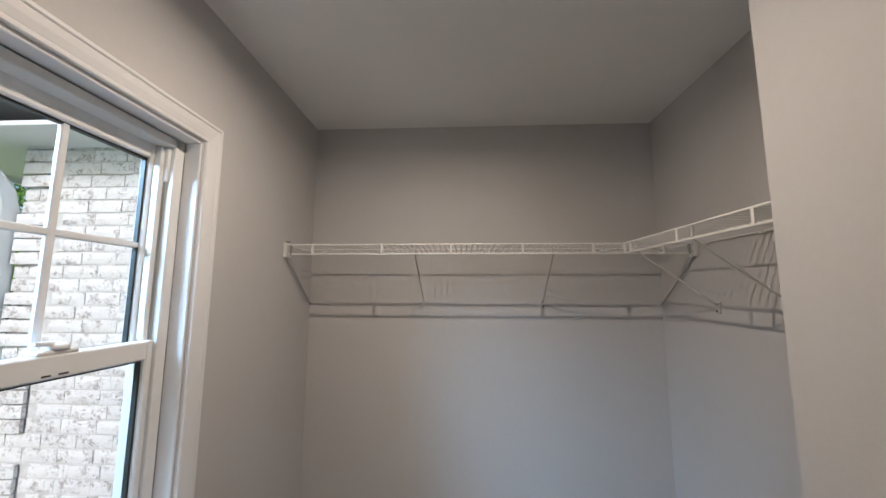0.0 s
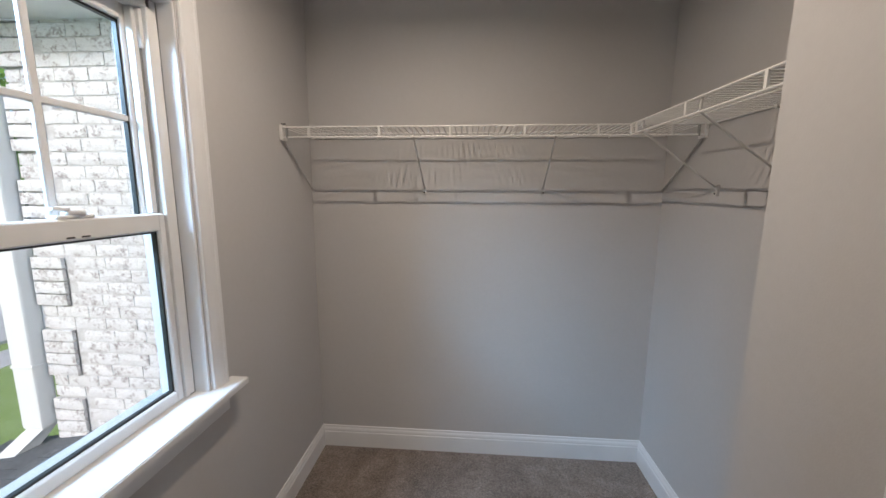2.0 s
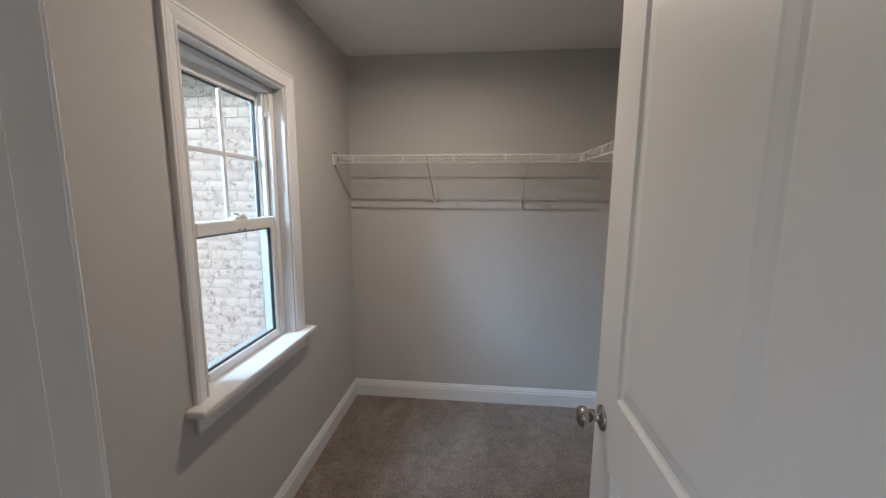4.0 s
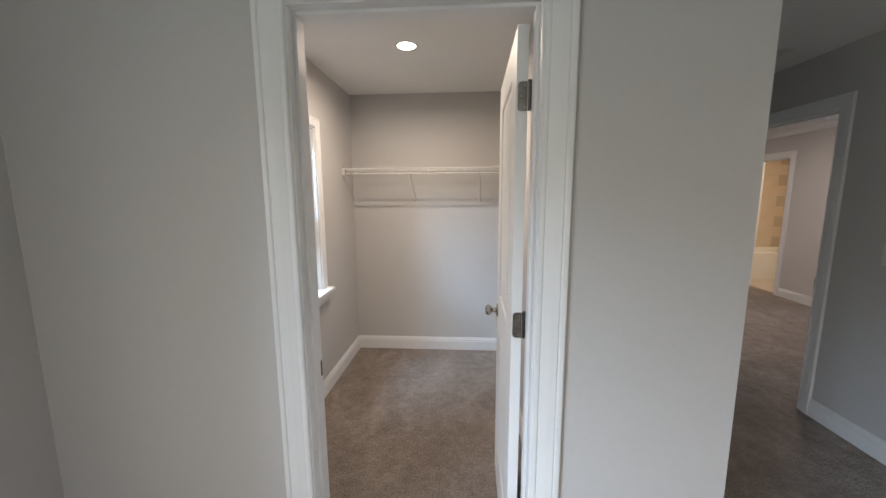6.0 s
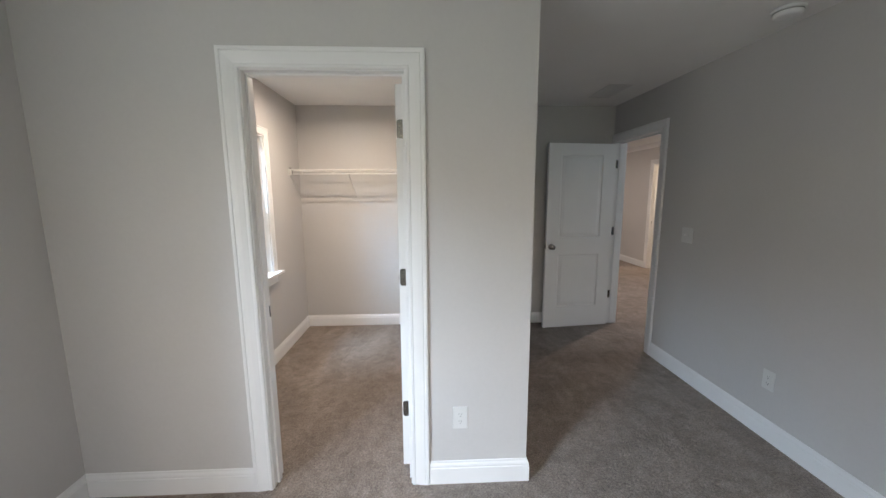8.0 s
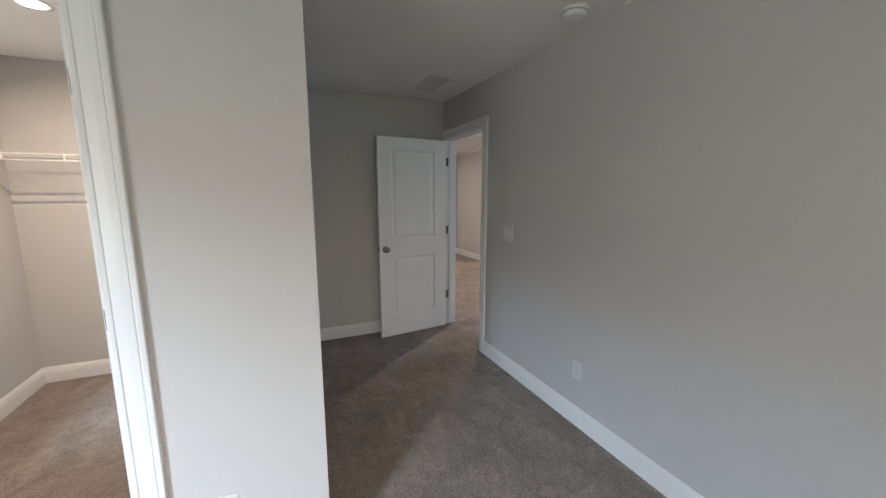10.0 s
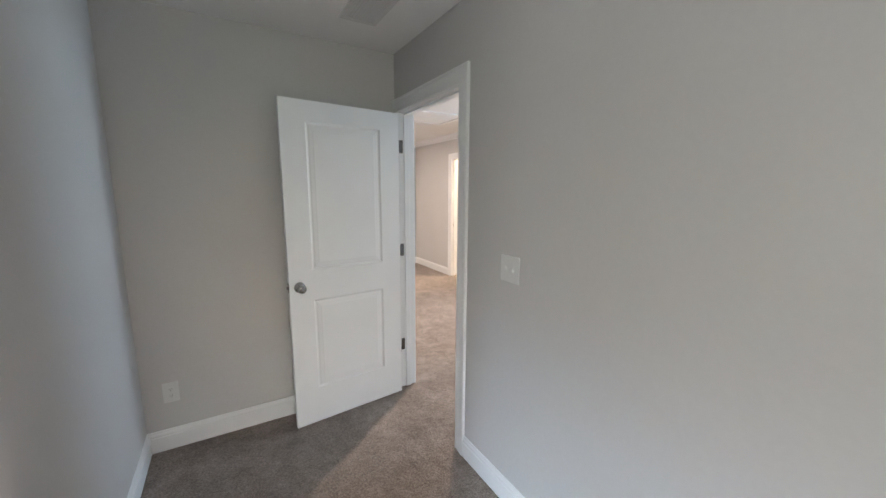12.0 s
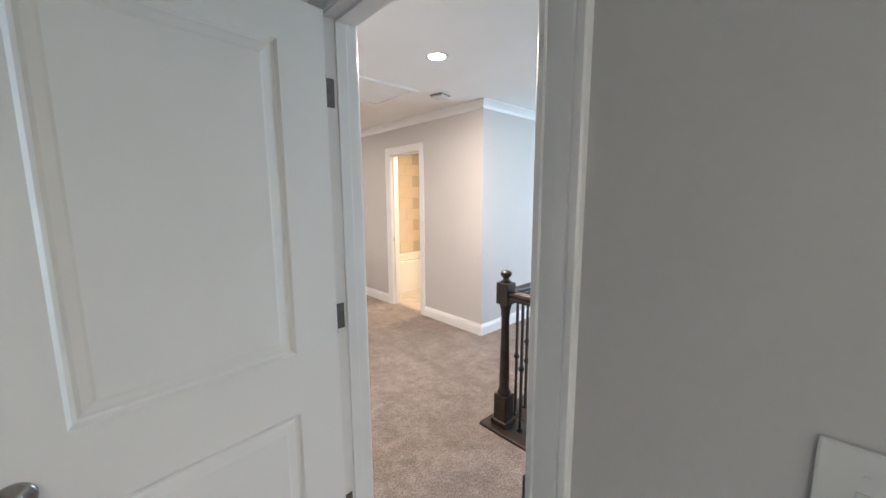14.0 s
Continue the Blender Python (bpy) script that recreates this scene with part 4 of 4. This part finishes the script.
RAIL = [(-0.030, 0.0), (0.030, 0.0), (0.030, 0.012), (0.024, 0.022), (0.031, 0.038), (0.026, 0.052), (0.010, 0.060), (-0.010, 0.060), (-0.026, 0.052), (-0.031, 0.038), (-0.024, 0.022), (-0.030, 0.012)]
for axis, length in (("y", 2.6), ("x", 3.4)):
    d = Vector((0, -1, 0)) if axis == "y" else Vector((1, 0, 0))
    side = Vector((1, 0, 0)) if axis == "y" else Vector((0, 1, 0))
    o = Vector((NX, NY, 0))
    a, b = o + d * 0.044, o + d * length
    railing = thing("stair_railing", Matrix(), "dark wooden handrail on black iron balusters", "railing", "stairwell railings")
    part("handrail", loft(bmesh.new(), [a + side * u + Vector((0, 0, 0.862 + v)) for u, v in RAIL], [b + side * u + Vector((0, 0, 0.862 + v)) for u, v in RAIL]), WOOD, railing)
    shoe = [(-0.112, 0.0), (0.112, 0.0), (0.112, 0.014), (0.104, 0.019), (-0.104, 0.019), (-0.112, 0.014)]
    start = o + d * (-0.112 if axis == "y" else 0.1125)
    part("landing_tread", loft(bmesh.new(), [start + side * u + Vector((0, 0, v)) for u, v in shoe], [b + side * u + Vector((0, 0, v)) for u, v in shoe]), WOOD, railing, "dark wooden landing tread")
    n = int(length / 0.118)
    for i in range(1, n):
        p = o + d * (0.118 * i + 0.012)
        bm = boxes((p.x - 0.0065, p.x + 0.0065, p.y - 0.0065, p.y + 0.0065, 0.018, 0.866))
        zs = (0.44,) if i % 2 else (0.37, 0.51)
        for z in zs:
            lathe(bm, [(0.008, z - 0.026), (0.012, z - 0.016), (0.0195, z - 0.004), (0.0195, z + 0.004), (0.012, z + 0.016), (0.008, z + 0.026)], Matrix.Translation((p.x, p.y, 0)), 8)
        bl = part("baluster", bm, IRON, railing, "black iron baluster with a swelling")
        part("baluster_shoe", boxes((p.x - 0.014, p.x + 0.014, p.y - 0.014, p.y + 0.014, 0.018, 0.034), bevel=0.004), IRON, bl)

# ---- bathroom ----
tub = thing("bathtub", pose(5.25, 5.44, 0.004), "white alcove bathtub with a plain apron", "bathtub")
bm = bmesh.new()
L, W, H = 1.415, 0.77, 0.49
outer = [(0, 0), (L, 0), (L, W), (0, W)]
rings = [[(x, y, 0) for x, y in outer], [(x, y, H - 0.012) for x, y in outer], [(0.006, 0.006, H), (L - 0.006, 0.006, H), (L - 0.006, W, H), (0.006, W, H)],
         [(0.08, 0.09, H), (L - 0.10, 0.09, H), (L - 0.10, W - 0.06, H), (0.08, W - 0.06, H)], [(0.10, 0.11, H - 0.03), (L - 0.14, 0.11, H - 0.03), (L - 0.14, W - 0.08, H - 0.03), (0.10, W - 0.08, H - 0.03)],
         [(0.16, 0.16, 0.12), (L - 0.28, 0.16, 0.12), (L - 0.28, W - 0.13, 0.12), (0.16, W - 0.13, 0.12)]]
vr = [[bm.verts.new(p) for p in r] for r in rings]
for a, b in zip(vr, vr[1:]):
    for i in range(4):
        bm.faces.new((a[i], a[(i + 1) % 4], b[(i + 1) % 4], b[i]))
bm.faces.new(vr[-1])
part("shell", bm, TUB, tub)

surround = thing("tile_surround", Matrix(), "tan tile surround above the bathtub", "tile wall", kind="structure")
part("grout_bed", boxes((5.25, 6.662, 6.212, 6.24, 0.40, CEIL)), GROUT, surround)
part("grout_bed", boxes((6.645, 6.67, 5.40, 6.212, 0.40, CEIL)), GROUT, surround)
TW, TH = 0.3, 0.2
tile_back = bpy.data.meshes.new("tile")
bm = boxes((0.0015, TW - 0.0015, -0.006, 0.0, 0.0015, TH - 0.0015), bevel=0.0012)
bm.to_mesh(tile_back)
bm.free()
tile_back.materials.append(TILE)
for r in range(10):
    for c in range(5):
        x = 5.25 + TW * c - (TW / 2 if r % 2 else 0)
        if 5.2 < x < 6.37:
            t = new("tile", tile_back)
            t.parent, t.matrix_basis = surround, pose(x, 6.212, 0.495 + TH * r)
    for c in range(3):
        y = 6.205 - TW * c - 0.02
        t = new("tile", tile_back)
        t.parent, t.matrix_basis = surround, pose(6.645, y, 0.495 + TH * r, 0, 0, -90)
floor_tile = bpy.data.meshes.new("floor_tile")
bm = boxes((0.002, 0.298, 0.002, 0.298, 0.0, 0.006), bevel=0.001)
bm.to_mesh(floor_tile)
bm.free()
floor_tile.materials.append(FLOOR_TILE)
bath_floor = bpy.data.objects["floor_bathroom"]
for i in range(4):
    for j in range(6):
        t = new("floor_tile", floor_tile)
        t.parent, t.matrix_basis = bath_floor, pose(5.215 + 0.3 * i, 3.62 + 0.3 * j, 0.004)

# ---- bricks of the wing, one object each ----
rnd = random.Random(5)
kinds = []
for k in range(5):
    bm = bmesh.new()
    bmesh.ops.create_grid(bm, x_segments=6, y_segments=2, size=0.5, matrix=pose(0, 0, 0, 90))
    for v in bm.verts:
        edge = abs(v.co.x) > 0.49 or abs(v.co.z) > 0.49
        v.co = Vector((v.co.x * 0.196, (0.0015 if edge else -0.0015) + rnd.uniform(-0.0012, 0.0012), v.co.z * 0.066))
        if edge:
            v.co.x += rnd.uniform(-0.002, 0.002)
            v.co.z += rnd.uniform(-0.002, 0.002)
    rim = [e for e in bm.edges if e.is_boundary]
    made = bmesh.ops.extrude_edge_only(bm, edges=rim)
    for v in [g for g in made["geom"] if isinstance(g, bmesh.types.BMVert)]:
        v.co.y += 0.02
    me = bpy.data.meshes.new("brick")
    bmesh.ops.recalc_face_normals(bm, faces=bm.faces[:])
    bm.to_mesh(me)
    bm.free()
    me.materials.append(BRICK)
    kinds.append(me)
for c in range(34):
    z = -0.07 + 0.0755 * c
    quoin = c % 6 < 4
    if quoin:
        b = new("brick", kinds[rnd.randrange(5)])
        b.parent, b.matrix_basis = wing, pose(OX0 + 0.097, OY - 0.024, z)
        b = new("brick", kinds[rnd.randrange(5)])
        b.parent, b.matrix_basis = wing, pose(OX0 - 0.001, OY + 0.09, z, 0, 0, -90)
    x = OX0 + (0.30 if quoin else 0.097) + (0.05 if c % 2 else 0.0)
    if c % 2 and not quoin:
        b = new("brick", kinds[rnd.randrange(5)])
        b.parent, b.matrix_basis = wing, pose(OX0 + 0.045, OY + 0.001, z) @ Matrix.Diagonal((0.45, 1, 1, 1))
        x = OX0 + 0.197
    while x < -0.925:
        b = new("brick", kinds[rnd.randrange(5)])
        b.parent, b.matrix_basis = wing, pose(x, OY + rnd.uniform(-0.002, 0.002), z + rnd.uniform(-0.0015, 0.0015), 0, 0, rnd.uniform(-0.6, 0.6))
        x += 0.204
